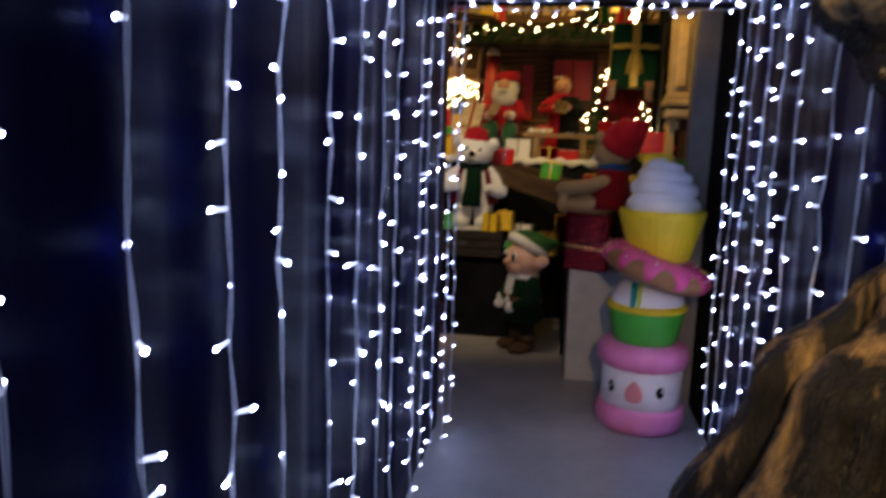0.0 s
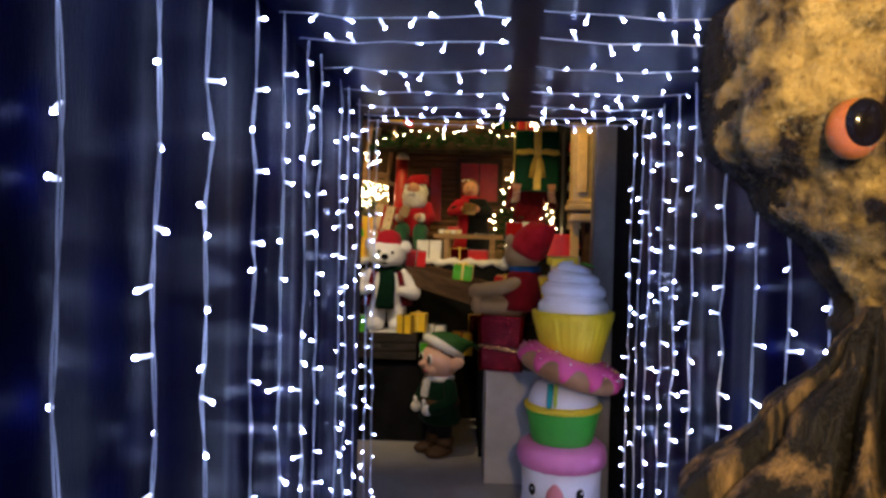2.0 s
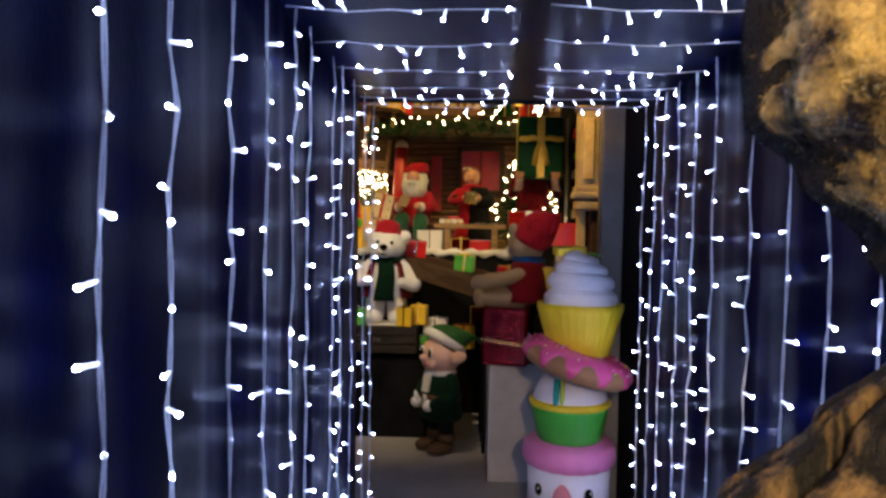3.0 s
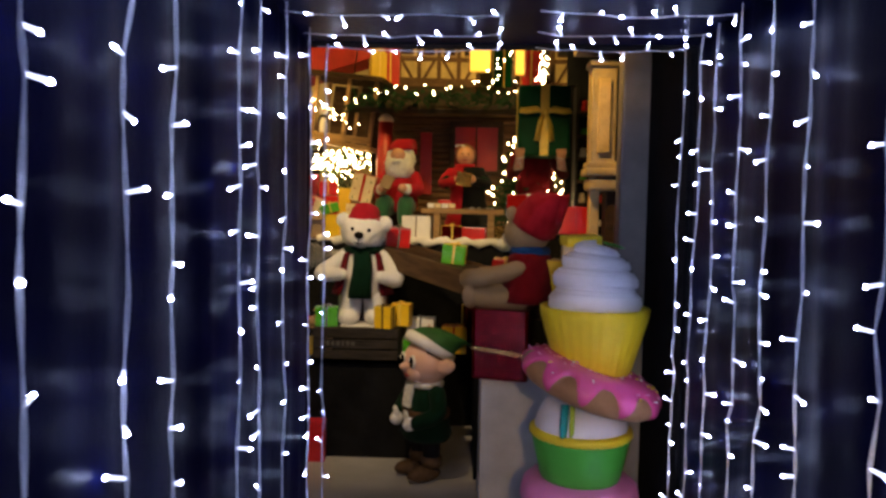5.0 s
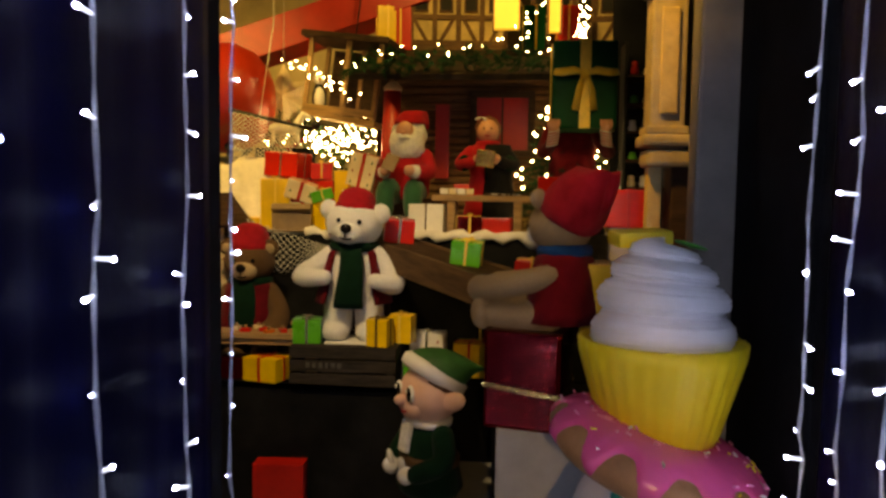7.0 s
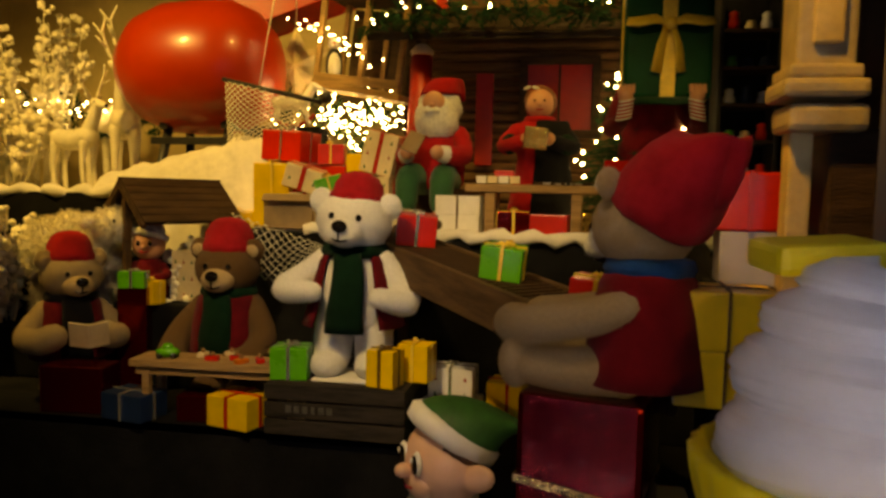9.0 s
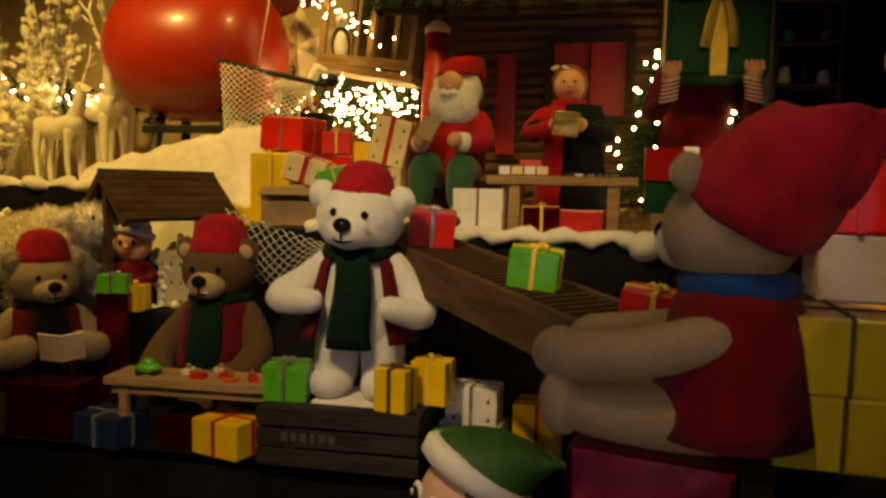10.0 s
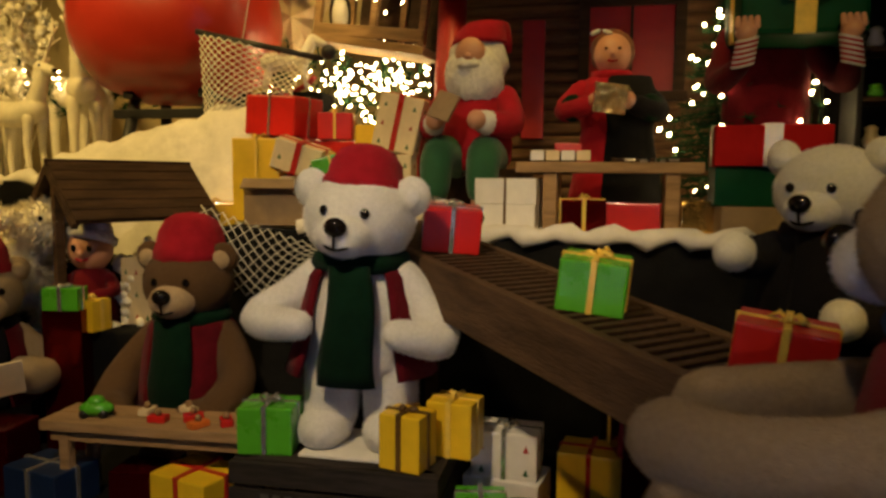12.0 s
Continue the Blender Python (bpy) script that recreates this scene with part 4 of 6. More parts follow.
for x in (-0.28, 0.28):
    for y in (-0.052, 0.052):
        Shape().box((0.028, 0.028, 0.204), (x, y, 0.102), WOODL, bevel=0.003).done("leg", t)
# small toys on it
tm = pose(-1.09, 5.36, 0.83, 0, 0, 2)
k = base("toy_car", tm @ pose(-0.20, -0.02, 0, 0, 0, 10), "small green wooden toy car on the table", "toy")
Shape().ball((0.045, 0.028, 0.02), (0, 0, 0.022), P_["green"], seg=16).ball((0.022, 0.02, 0.016), (0, 0, 0.04), P_["green"], seg=12).done("body", k)
for x in (-0.025, 0.025):
    for y in (-0.02, 0.02):
        Shape().lathe([(0.011, -0.004), (0.011, 0.004)], BLACKPAINT, at=(x, y, 0.011), rot=(90, 0, 0), seg=12).done("wheel", k)
for i, (x, y, c) in enumerate(((-0.02, -0.03, "red"), (0.06, 0.0, "red"), (0.10, -0.05, "orange"), (-0.08, 0.02, "cream"), (0.16, -0.02, "red"), (0.02, 0.05, "cream"))):
    k = base("toy_block", tm @ pose(x, y, 0, 0, 0, 30 * i), "small painted wooden toy piece on the table", "toy", "toy pieces on the table")
    Shape().box((0.05, 0.03, 0.018), (0, 0, 0.009), P_[c], bevel=0.004).done("block", k)
    Shape().lathe([(0.008, 0.017), (0.008, 0.03), (0.004, 0.034)], WOODL, seg=10).done("peg", k)
k = base("toy_sledge", tm @ pose(0.27, -0.04, 0, 0, 0, 5), "small light wooden toy sledge on the table", "toy")
for y in (-0.03, 0.03):
    Shape().tube([(-0.06, y, 0.02), (-0.05, y, 0.006), (0.05, y, 0.006), (0.075, y, 0.035)], 0.006, WOODL, seg=8).done("runner", k)
Shape().box((0.12, 0.08, 0.012), (0, 0, 0.055), WOODL, bevel=0.003).done("seat", k)
for x in (-0.035, 0.035):
    for y in (-0.03, 0.03):
        Shape().box((0.01, 0.01, 0.046), (x, y, 0.03), WOODL, bevel=0.001).done("strut", k)

# bears at the table
teddy(pose(-1.20, 5.66, 0.60, 0, 0, -3), "brown plush bear with red cap at the toy table", PLUSHB, PLUSHC, WINEFELT, GREENFELT, REDFELT, "table", "", head=(6, 0, 6), height=0.74, hat_style="tall")
teddy(pose(-1.87, 5.58, 0.60, 0, 0, 46), "grey-brown plush bear in dark red at the toy table", PLUSHG, PLUSHC, WINEFELT, DARKFELT, REDFELT, "front", "", head=(4, 0, 6), height=0.67, hat_style="tall")
# open book the grey bear holds
k = base("open_book", pose(-1.68, 5.43, 0.83, 24, 0, 30), "small open cream picture book held by the bear", "book")
for sx in (-1, 1):
    Shape().box((0.075, 0.006, 0.11), (sx * 0.036, 0.0, 0.055), P_["cream"], rot=(0, 0, sx * 18), bevel=0.001).done("page", k)
# white bear behind the conveyor
teddy(pose(0.520, 5.58, 0.905, 0, 0, -24), "white plush bear in dark felt coat behind the conveyor", PLUSHW, PLUSHW, DARKFELT, DARKFELT, None, "reach", "", head=(8, 0, -16), height=0.72, ears=(0.112, 0.078))
tagged(Shape().box((0.36, 0.32, 0.305), (0.515, 5.60, 0.7525), BLACK, bevel=0.01).done("riser"), "black draped riser under the white bear", "riser")

# ---- shelter with the doll ----
RM = pose(-1.617, 5.94, 0.60, 0, 0, 60)
t = base("shelter", RM, "small brown wooden shelter with a pitched plank roof", "shelter")
for sy, rx in ((-1, 42), (1, -42)):
    m2 = pose(0, sy * 0.100, 0.800, rx, 0, 0)
    r = Shape().box((0.48, 0.265, 0.012), (0, 0, 0), WOODD, m=m2, bevel=0.002).done("roof_side", t)
    for j in range(6):
        Shape().box((0.49, 0.046, 0.010), (0, -0.113 + j * 0.045, 0.010), WOODD, bevel=0.002, m=m2, rot=(3 * sy, 0, 0)).done("roof_plank", r)
    for x in (-0.24, 0.24):
        Shape().box((0.02, 0.275, 0.024), (x, 0, -0.012), WOODD, m=m2, bevel=0.002).done("barge_board", t)
Shape().box((0.50, 0.022, 0.022), (0, 0, 0.896), WOODD, bevel=0.004).done("ridge", t)
Shape().box((0.030, 0.030, 0.88), (-0.215, 0.0, 0.44), WOODM, bevel=0.003).done("post", t)
Shape().box((0.028, 0.028, 0.34), (0.215, 0.0, 0.71), WOODD, bevel=0.003).done("post", t)


def doll_elf(m, label):
    s = Shape()
    s.lathe([(0.07, 0), (0.075, 0.05), (0.05, 0.15), (0.02, 0.17)], WINEFELT, seg=18)
    s.ball((0.062, 0.058, 0.065), (0, 0, 0.215), SKIN, seg=20)
    for sx in (-1, 1):
        s.ball((0.008, 0.005, 0.011), (sx * 0.022, -0.055, 0.222), EYE_BLACK, seg=10)
        s.limb([(sx * 0.05, 0, 0.13), (sx * 0.08, -0.04, 0.10), (sx * 0.04, -0.08, 0.09)], [0.02, 0.018, 0.017], WINEFELT, seg=10)
    s.ball((0.009, 0.01, 0.008), (0, -0.062, 0.208), SKIN, seg=8)
    s.tube([(-0.018, -0.055, 0.192), (0, -0.06, 0.186), (0.018, -0.055, 0.192)], 0.003, REDFELT, seg=6)
    hm = pose(0, 0.01, 0.245, -18, 10, 0)
    s.lathe([(0.056, -0.012), (0.069, -0.006), (0.070, 0.014), (0.058, 0.02)], WHITEFUR, m=hm, seg=20)
    s.lathe([(0.058, 0.016), (0.046, 0.045), (0.026, 0.066), (0.0, 0.074)], WHITEFUR, m=hm, seg=18)
    return tagged(s.done("elf_doll", m=m), label, "doll")


doll_elf(pose(-1.66, 5.82, 0.965, 0, 0, 12) @ Matrix.Scale(1.15, 4), "small elf doll in white cap among presents")
tagged(Shape().box((0.42, 0.26, 0.36), (-1.56, 5.84, 0.785), BLACK, bevel=0.01).done("riser"), "black draped riser under the doll", "riser")
present(pose(-1.60, 5.72, 0.965, 0, 0, -8), (0.11, 0.08, 0.10), P_["yellow"], GOLD, "yellow present under the shelter", GP)
present(pose(-1.63, 5.66, 0.60, 0, 0, 12), (0.12, 0.07, 0.44), P_["darkred"], None, "tall dark red present under the shelter", GP)
present(pose(-1.63, 5.655, 1.04, 0, 0, 12), (0.11, 0.07, 0.07), P_["green"], SILVER, "green present under the shelter", GP)
present(pose(-1.46, 5.86, 0.965, 0, 0, -12), (0.18, 0.10, 0.22), P_["cream"], None, "cream present printed with small trees", GP, pattern=TREES)

# ---- conveyor ----
A, B = Vector((-0.66, 5.86, 1.315)), Vector((0.52, 4.62, 1.085))
d = (B - A)
yaw = math.degrees(math.atan2(d.y, d.x))
tilt = math.degrees(math.atan2(-d.z, math.hypot(d.x, d.y)))
CM = pose(*((A + B) / 2), 0, tilt, yaw)
L = d.length
t = base("conveyor", CM, "dark wooden toy conveyor ramp with ribbed belt", "conveyor")
for sy in (-0.125, 0.125):
    Shape().box((L, 0.028, 0.13), (0, sy, -0.055), WOODM, bevel=0.004).done("side_beam", t)
belt = Shape().box((L - 0.02, 0.215, 0.016), (0, 0, -0.012), BLACKPAINT, bevel=0.003).done("belt", t)
rib = Shape().box((0.018, 0.21, 0.010), (0, 0, 0), WOODD, bevel=0.002)
first = rib.done("rib", belt)
nr = int(L / 0.034)
for i in range(nr):
    o = first if i == 0 else new("rib", first.data)
    o.parent = belt
    o.matrix_basis = pose(-L / 2 + 0.03 + i * 0.034, 0, 0.0)
for fx in (-0.42, 0.30):
    for sy in (-0.10, 0.10):
        p = CM @ Vector((fx * L, sy, -0.1))
        leg = Shape().box((0.04, 0.04, p.z - 0.60), (p.x, p.y, (p.z + 0.60) / 2), WOODD, bevel=0.003).done("leg", t)
        leg.matrix_basis = CM.inverted()
for f, c, sz, rb, rot in ((0.215, "red", (0.15, 0.12, 0.115), SILVER, 12), (0.53, "green", (0.135, 0.125, 0.105), GOLD, -6), (0.775, "red", (0.145, 0.11, 0.10), GOLD, -16)):
    present(CM @ pose((f - 0.5) * L, 0, 0.004, 0, 0, rot - yaw * 0 + 47), sz, P_[c], rb, c + " present with shiny ribbon on the conveyor", GP)

# ---- upper stage: snow edge, santa, lady, table, cabin ----
s = Shape()
rnd = random.Random(11)
pts, rad = [], []
for i in range(40):
    f = i / 39
    pts.append((-1.0 + 1.75 * f, 5.99 - 0.06 * f + 0.012 * math.sin(i), 1.285 + 0.010 * math.sin(i * 1.7)))
    rad.append(0.028 + 0.009 * math.sin(i * 2.3))
s.tube(pts, rad, SNOW, seg=10)
tagged(s.done("snow_edge"), "lumpy white fleece snow along the stage edge", "snow", kind="stuff")
tagged(Shape().box((2.0, 0.55, 0.012), (-0.2, 6.30, 1.287), SNOW, bevel=0.005).done("snow_blanket"), "white fleece blanket lying on the stage", "snow")


def santa(m):
    s = Shape()
    s.lathe([(0.10, 0.18), (0.14, 0.21), (0.145, 0.28), (0.125, 0.38), (0.09, 0.46), (0.05, 0.49)], REDFELT, seg=28, scale=(1, 0.9))
    s.lathe([(0.055, 0.455), (0.085, 0.465), (0.08, 0.495), (0.05, 0.50)], GREENFELT, seg=20)
    s.ball((0.075, 0.075, 0.085), (0, -0.01, 0.56), SKIN, seg=24)
    s.ball((0.118, 0.088, 0.115), (0, -0.035, 0.500), WHITEFUR, seg=28, rough=0.015, rscale=25)
    s.ball((0.118, 0.095, 0.112), (0, 0.022, 0.565), WHITEFUR, seg=28, rough=0.012, rscale=25)
    s.ball((0.060, 0.034, 0.052), (0, -0.088, 0.578), SKIN, seg=18)
    s.ball((0.014, 0.018, 0.013), (0, -0.115, 0.563), SKIN, seg=10)
    s.ball((0.045, 0.025, 0.018), (0, -0.108, 0.535), WHITEFUR, seg=14, rough=0.006, rscale=40)
    for sx in (-1, 1):
        s.ball((0.006, 0.005, 0.006), (sx * 0.022, -0.110, 0.588), EYE_BLACK, seg=8)
        s.limb([(sx * 0.12, 0, 0.425), (sx * 0.165, -0.08, 0.34), (sx * 0.11, -0.185, 0.33)], [0.05, 0.048, 0.042], REDFELT)
        s.limb([(sx * 0.118, -0.165, 0.33), (sx * 0.095, -0.215, 0.335)], [0.043, 0.040], mat("striped_cuff", (0.75, 0.72, 0.68), 0.8, vary=0.1), seg=12)
        s.ball((0.035, 0.04, 0.032), (sx * 0.08, -0.25, 0.34), SKIN, seg=14)
        s.limb([(sx * 0.07, -0.03, 0.22), (sx * 0.09, -0.18, 0.225), (sx * 0.09, -0.215, 0.12)], [0.07, 0.066, 0.055], mat("santa_green", (0.015, 0.10, 0.035), 0.8, vary=0.15, bump=0.4, bscale=200, sheen=0.3))
        s.limb([(sx * 0.09, -0.215, 0.11), (sx * 0.09, -0.215, 0.05)], [0.038, 0.036], SKIN, seg=12)
        s.ball((0.038, 0.065, 0.028), (sx * 0.09, -0.24, 0.025), WOODM, seg=14)
    rows = []
    for k in range(13):
        f = k / 12
        r = 0.095 * (1 - f) ** 0.7 + 0.016
        c = Vector((0.10 * f ** 1.8, 0.03 + 0.06 * f, 0.62 + 0.22 * f - 0.24 * f ** 3))
        rows.append([c + Vector((r * math.cos(a), r * math.sin(a), 0)) for a in [2 * math.pi * j / 22 for j in range(22)]])
    s.ring(rows, REDFELT, close=True)
    return tagged(s.done("santa_figure", m=m), "seated figure in red coat with white beard", "figurine")


SM = pose(-0.46, 6.36, 1.30, 0, 0, -8)
santa(SM @ Matrix.Diagonal((0.92, 0.95, 1.03, 1)))
# stool under it
k = base("stool", pose(-0.42, 6.38, 1.293, 0, 0, -34) @ Matrix.Diagonal((1, 1, 0.82, 1)), "dark wooden box stool under the seated figure", "stool")
Shape().box((0.26, 0.22, 0.03), (0, 0, 0.225), WOODD).done("seat", k)
for x in (-0.11, 0.11):
    Shape().box((0.03, 0.20, 0.21), (x, 0, 0.105), WOODD).done("side", k)
# board held by the figure
tagged(Shape().box((0.085, 0.012, 0.10), (-0.53, 6.105, 1.695), PAPER["kraft"], rot=(-24, 18, -20)).done("clipboard"), "brown wish list board in the figure's grip", "board")


def lady(m):
    s = Shape()
    s.lathe([(0.15, 0.0), (0.14, 0.10), (0.11, 0.25), (0.10, 0.33), (0.12, 0.42), (0.09, 0.50), (0.04, 0.53)], REDFELT, seg=28, scale=(1, 0.8))
    s.lathe([(0.156, 0.0), (0.146, 0.10), (0.117, 0.25), (0.106, 0.33), (0.126, 0.42), (0.095, 0.505)], BLACK, at=(0.040, -0.006, 0), seg=28, scale=(1, 0.8))
    s.ball((0.064, 0.066, 0.070), (0, -0.012, 0.585), SKIN, seg=28)
    s.ball((0.076, 0.068, 0.078), (0, 0.018, 0.597), mat("doll_hair", (0.20, 0.07, 0.03), 0.6, vary=0.2, scale=30, bump=0.5), seg=26, rough=0.008, rscale=20)
    s.lathe([(0.045, 0.49), (0.075, 0.50), (0.07, 0.525), (0.045, 0.53)], REDFELT, seg=18)
    for sx in (-1, 1):
        s.ball((0.006, 0.004, 0.005), (sx * 0.022, -0.074, 0.595), EYE_BLACK, seg=10)
        s.limb([(sx * 0.10, 0, 0.46), (sx * 0.155, -0.05, 0.39), (sx * 0.08, -0.13, 0.40)], [0.042, 0.04, 0.034], REDFELT if sx < 0 else DARKFELT, seg=14)
        s.lathe([(0.04, -0.02), (0.048, 0.0), (0.04, 0.02)], GREENFELT, at=(sx * 0.13, -0.09, 0.395), rot=(90, 0, sx * 40), seg=14)
        s.ball((0.035, 0.035, 0.03), (sx * 0.045, -0.15, 0.415), SKIN, seg=12)
        s.ball((0.020, 0.008, 0.008), (-0.040 + 0.020 * sx, -0.040, 0.655), WHITEFUR, rot=(0, sx * 20, 0), seg=10)
    s.ball((0.010, 0.011, 0.009), (0, -0.078, 0.578), SKIN, seg=10)
    s.tube([(-0.017, -0.070, 0.556), (0, -0.074, 0.552), (0.017, -0.070, 0.556)], 0.003, REDFELT, seg=6)
    return tagged(s.done("lady_figure", m=m), "standing lady figure in red dress behind the table", "figurine")


lady(pose(0.02, 6.50, 1.293, 0, 0, 0) @ Matrix.Diagonal((1.05, 1.05, 1.06, 1)))
present(pose(0.005, 6.30, 1.685, 8, 6, 8), (0.11, 0.06, 0.10), P_["gold"], None, "crumpled gold foil present held before the lady figure", GP)
# work table
t = base("work_table", pose(0.01, 6.16, 1.293, 0, 0, -2), "light wooden work table on the snowy stage", "table")
for y in (-0.07, 0.0, 0.07):
    Shape().box((0.58, 0.066, 0.034), (0, y, 0.202), WOODL, bevel=0.004).done("plank", t)
for x in (-0.18, 0.20):
    for y in (-0.07, 0.07):
        Shape().box((0.045, 0.04, 0.185), (x, y, 0.0925), WOODL, bevel=0.004).done("leg", t)
tmm = pose(0.0, 6.16, 1.512, 0, 0, -2)
k = base("toy_train", tmm @ pose(-0.22, -0.01, 0, 0, 0, 4), "small cream and red toy train on the work table", "toy")
for i in range(4):
    Shape().box((0.045, 0.045, 0.034), (i * 0.05, 0, 0.022), P_["cream"] if i % 2 else P_["white"], bevel=0.004).done("wagon", k)
Shape().box((0.09, 0.035, 0.03), (0.10, 0.03, 0.05), P_["red"], bevel=0.006).done("roof", k)
for i, (x, y) in enumerate(((0.05, -0.04), (0.10, 0.02), (0.15, -0.03), (0.20, 0.01), (0.24, -0.04))):
    k = base("tool", tmm @ pose(x, y, 0, 0, 0, 40 * i), "small dark hand tool on the work table", "tool", "tools on the work table")
    Shape().tube([(-0.03, 0, 0.008), (0.01, 0, 0.008)], 0.006, WOODD, seg=8).done("grip", k)
    Shape().box((0.035, 0.008, 0.008), (0.026, 0, 0.008), GREYRIB, bevel=0.001).done("blade", k)

present(pose(-0.31, 6.16, 1.293, 0, 0, -6), (0.20, 0.16, 0.08), P_["white"], DARKRIB, "white present with thin dark ribbon on the snow", GP, bow=False, rw=0.008)
present(pose(-0.31, 6.16, 1.373, 0, 0, -5), (0.205, 0.165, 0.085), P_["white"], DARKRIB, "white present with thin dark ribbon on the snow", GP, bow=False, rw=0.008)
present(pose(-0.07, 6.09, 1.293, 0, 0, 8), (0.14, 0.11, 0.10), P_["darkred"], GOLD, "shiny red foil present under the work table", GP)
present(pose(0.08, 6.11, 1.293, 0, 0, -10), (0.20, 0.11, 0.09), P_["red"], None, "red present under the work table", GP)
present(pose(0.29, 6.11, 1.293, 0, 0, 10), (0.13, 0.09, 0.10), P_["gold"], None, "crumpled gold foil present on the snow", GP)
present(pose(0.48, 6.08, 1.50, 0, 0, -4), (0.32, 0.20, 0.12), mat("red_card", (0.40, 0.010, 0.010), 0.85, vary=0.12, scale=6, spec=0.08), GREYRIB, "flat red present with wide grey ribbon", GP, bow=False, rw=0.05)
present(pose(0.48, 6.10, 1.293, 0, 0, 5), (0.30, 0.20, 0.087), P_["kraft"], None, "brown present at the bottom of a pile", GP)
present(pose(0.48, 6.10, 1.38, 0, 0, -3), (0.31, 0.20, 0.12), P_["darkgreen"], None, "dark green present in a pile", GP)

# cabin: log wall, window, roof
t = base("log_cabin", pose(-0.12, 6.95, 1.14), "brown log cabin front with red window and dark roof", "cabin")
w = Shape().box((1.22, 0.04, 1.25), (0, 0.03, 0.625), LOG, bevel=0).done("wall", t)
lg = None
for j in range(22):
    if lg is None:
        lg = Shape().tube([(-0.61, 0, 0), (0.61, 0, 0)], 0.030, LOG, seg=12).done("log", w).data
        o = bpy.data.objects["log"]
    else:
        o = new("log", lg)
        o.parent = w
    o.matrix_basis = pose(0.0, 0.0, 0.03 + j * 0.056, 13 * j, 0, 0)
f = Shape()
f.box((0.045, 0.05, 0.40), (0.03, -0.035, 0.86), WOODD).box((0.045, 0.05, 0.40), (0.42, -0.035, 0.86), WOODD)
f.box((0.43, 0.05, 0.045), (0.225, -0.035, 1.06), WOODD).box((0.46, 0.06, 0.04), (0.225, -0.04, 0.665), WOODD)
win = f.done("window", t, "dark wooden window frame with red curtain")
Shape().box((0.35, 0.012, 0.36), (0.225, -0.03, 0.86), REDPAINT, bevel=0).done("pane", win, "red covered window pane")
Shape().box((0.012, 0.012, 0.36), (0.225, -0.042, 0.86), WOODD, bevel=0.002).done("glazing_bar", win)
for x in (-0.60, 0.60):
    Shape().box((0.06, 0.09, 1.22), (x, -0.02, 0.61), WOODD).done("corner_post", t)
r = Shape().box((1.46, 0.62, 0.03), (0, -0.22, 1.20), SHINGLE, rot=(20, 0, 0)).done("roof", t, "dark shingled roof")
for j in range(7):
    for i in range(14):
        m2 = pose(0, -0.22, 1.20, 20, 0, 0)
        o = Shape().box((0.098, 0.11, 0.012), (-0.66 + i * 0.1015, -0.26 + j * 0.085, 0.022), SHINGLE, rot=(4, 0, random.uniform(-2, 2)), bevel=0, m=m2).done("shingle", r)
# red shutter and red door beside it
Shape().box((0.095, 0.03, 0.50), (-0.181, -0.045, 0.74), REDPAINT, rot=(0, 0, 0)).done("door", t, "red painted narrow door")
tagged(Shape().tube([(-0.62, 6.62, 1.28), (-0.615, 6.62, 1.75), (-0.60, 6.62, 2.18)], [0.06, 0.06, 0.055], REDPAINT, seg=20).lathe([(0.057, 2.175), (0.06, 2.20), (0.03, 2.23), (0.0, 2.24)], P_["cream"], at=(-0.60, 6.62, 0)).done("giant_candle"), "tall red candle with cream top by the cabin", "candle")


# ---- greenery and lights ----
def fir_sprays(s, centre, direction, length, count, rnd, mats, spread=1.0):
    """Short needles round a twig."""
    d = Vector(direction).normalized()
    s.tube([centre, Vector(centre) + d * length], [0.004, 0.002], mats, seg=5)
    n = len(s.bm.faces)
    for i in range(count):
        f = rnd.random()
        p = Vector(centre) + d * length * f
        v = (d * rnd.uniform(0.2, 0.9) + spread * Vector((rnd.uniform(-1, 1), rnd.uniform(-1, 1), rnd.uniform(-1, 1)))).normalized()
        q = p + v * rnd.uniform(0.024, 0.046)
        w = v.orthogonal().normalized() * 0.0034
        a, b, c = s.bm.verts.new(p - w), s.bm.verts.new(p + w), s.bm.verts.new(q)
        s.bm.faces.new((a, b, c))
    s.paint(n, mats, False)


WARMMESH = {}


def warm_bulb(p, parent, size=1.0):
    if "m" not in WARMMESH:
        o = Shape().ball((0.0045, 0.0045, 0.007), (0, 0, 0), WARMLED, seg=8).done("bulb")
        WARMMESH["m"] = o.data
        bpy.data.objects.remove(o)
    b = new("bulb", WARMMESH["m"])
    b.parent = parent
    b.matrix_basis = pose(*p, random.uniform(0, 90), random.uniform(0, 90), 0) @ Matrix.Scale(size, 4)
    return b


def light_chain(points, n, label, seed, jitter=0.02, size=1.0, group="warm light chains of the display"):
    rnd = random.Random(seed)
    t = base("light_chain", Matrix(), label, "light chain", group)
    P = [Vector(p) for p in points]
    seg = []
    for i in range(n + 1):
        f = i / n * (len(P) - 1)
        k = min(int(f), len(P) - 2)
        p = P[k].lerp(P[k + 1], f - k)
        seg.append(p + Vector((rnd.uniform(-1, 1), rnd.uniform(-1, 1), rnd.uniform(-1, 1))) * jitter)
    Shape().tube(seg, 0.0015, GREENWIRE, seg=4).done("wire", t)
    for p in seg:
        warm_bulb(p + Vector((0, -0.006, 0.004)), t, size)
    return t


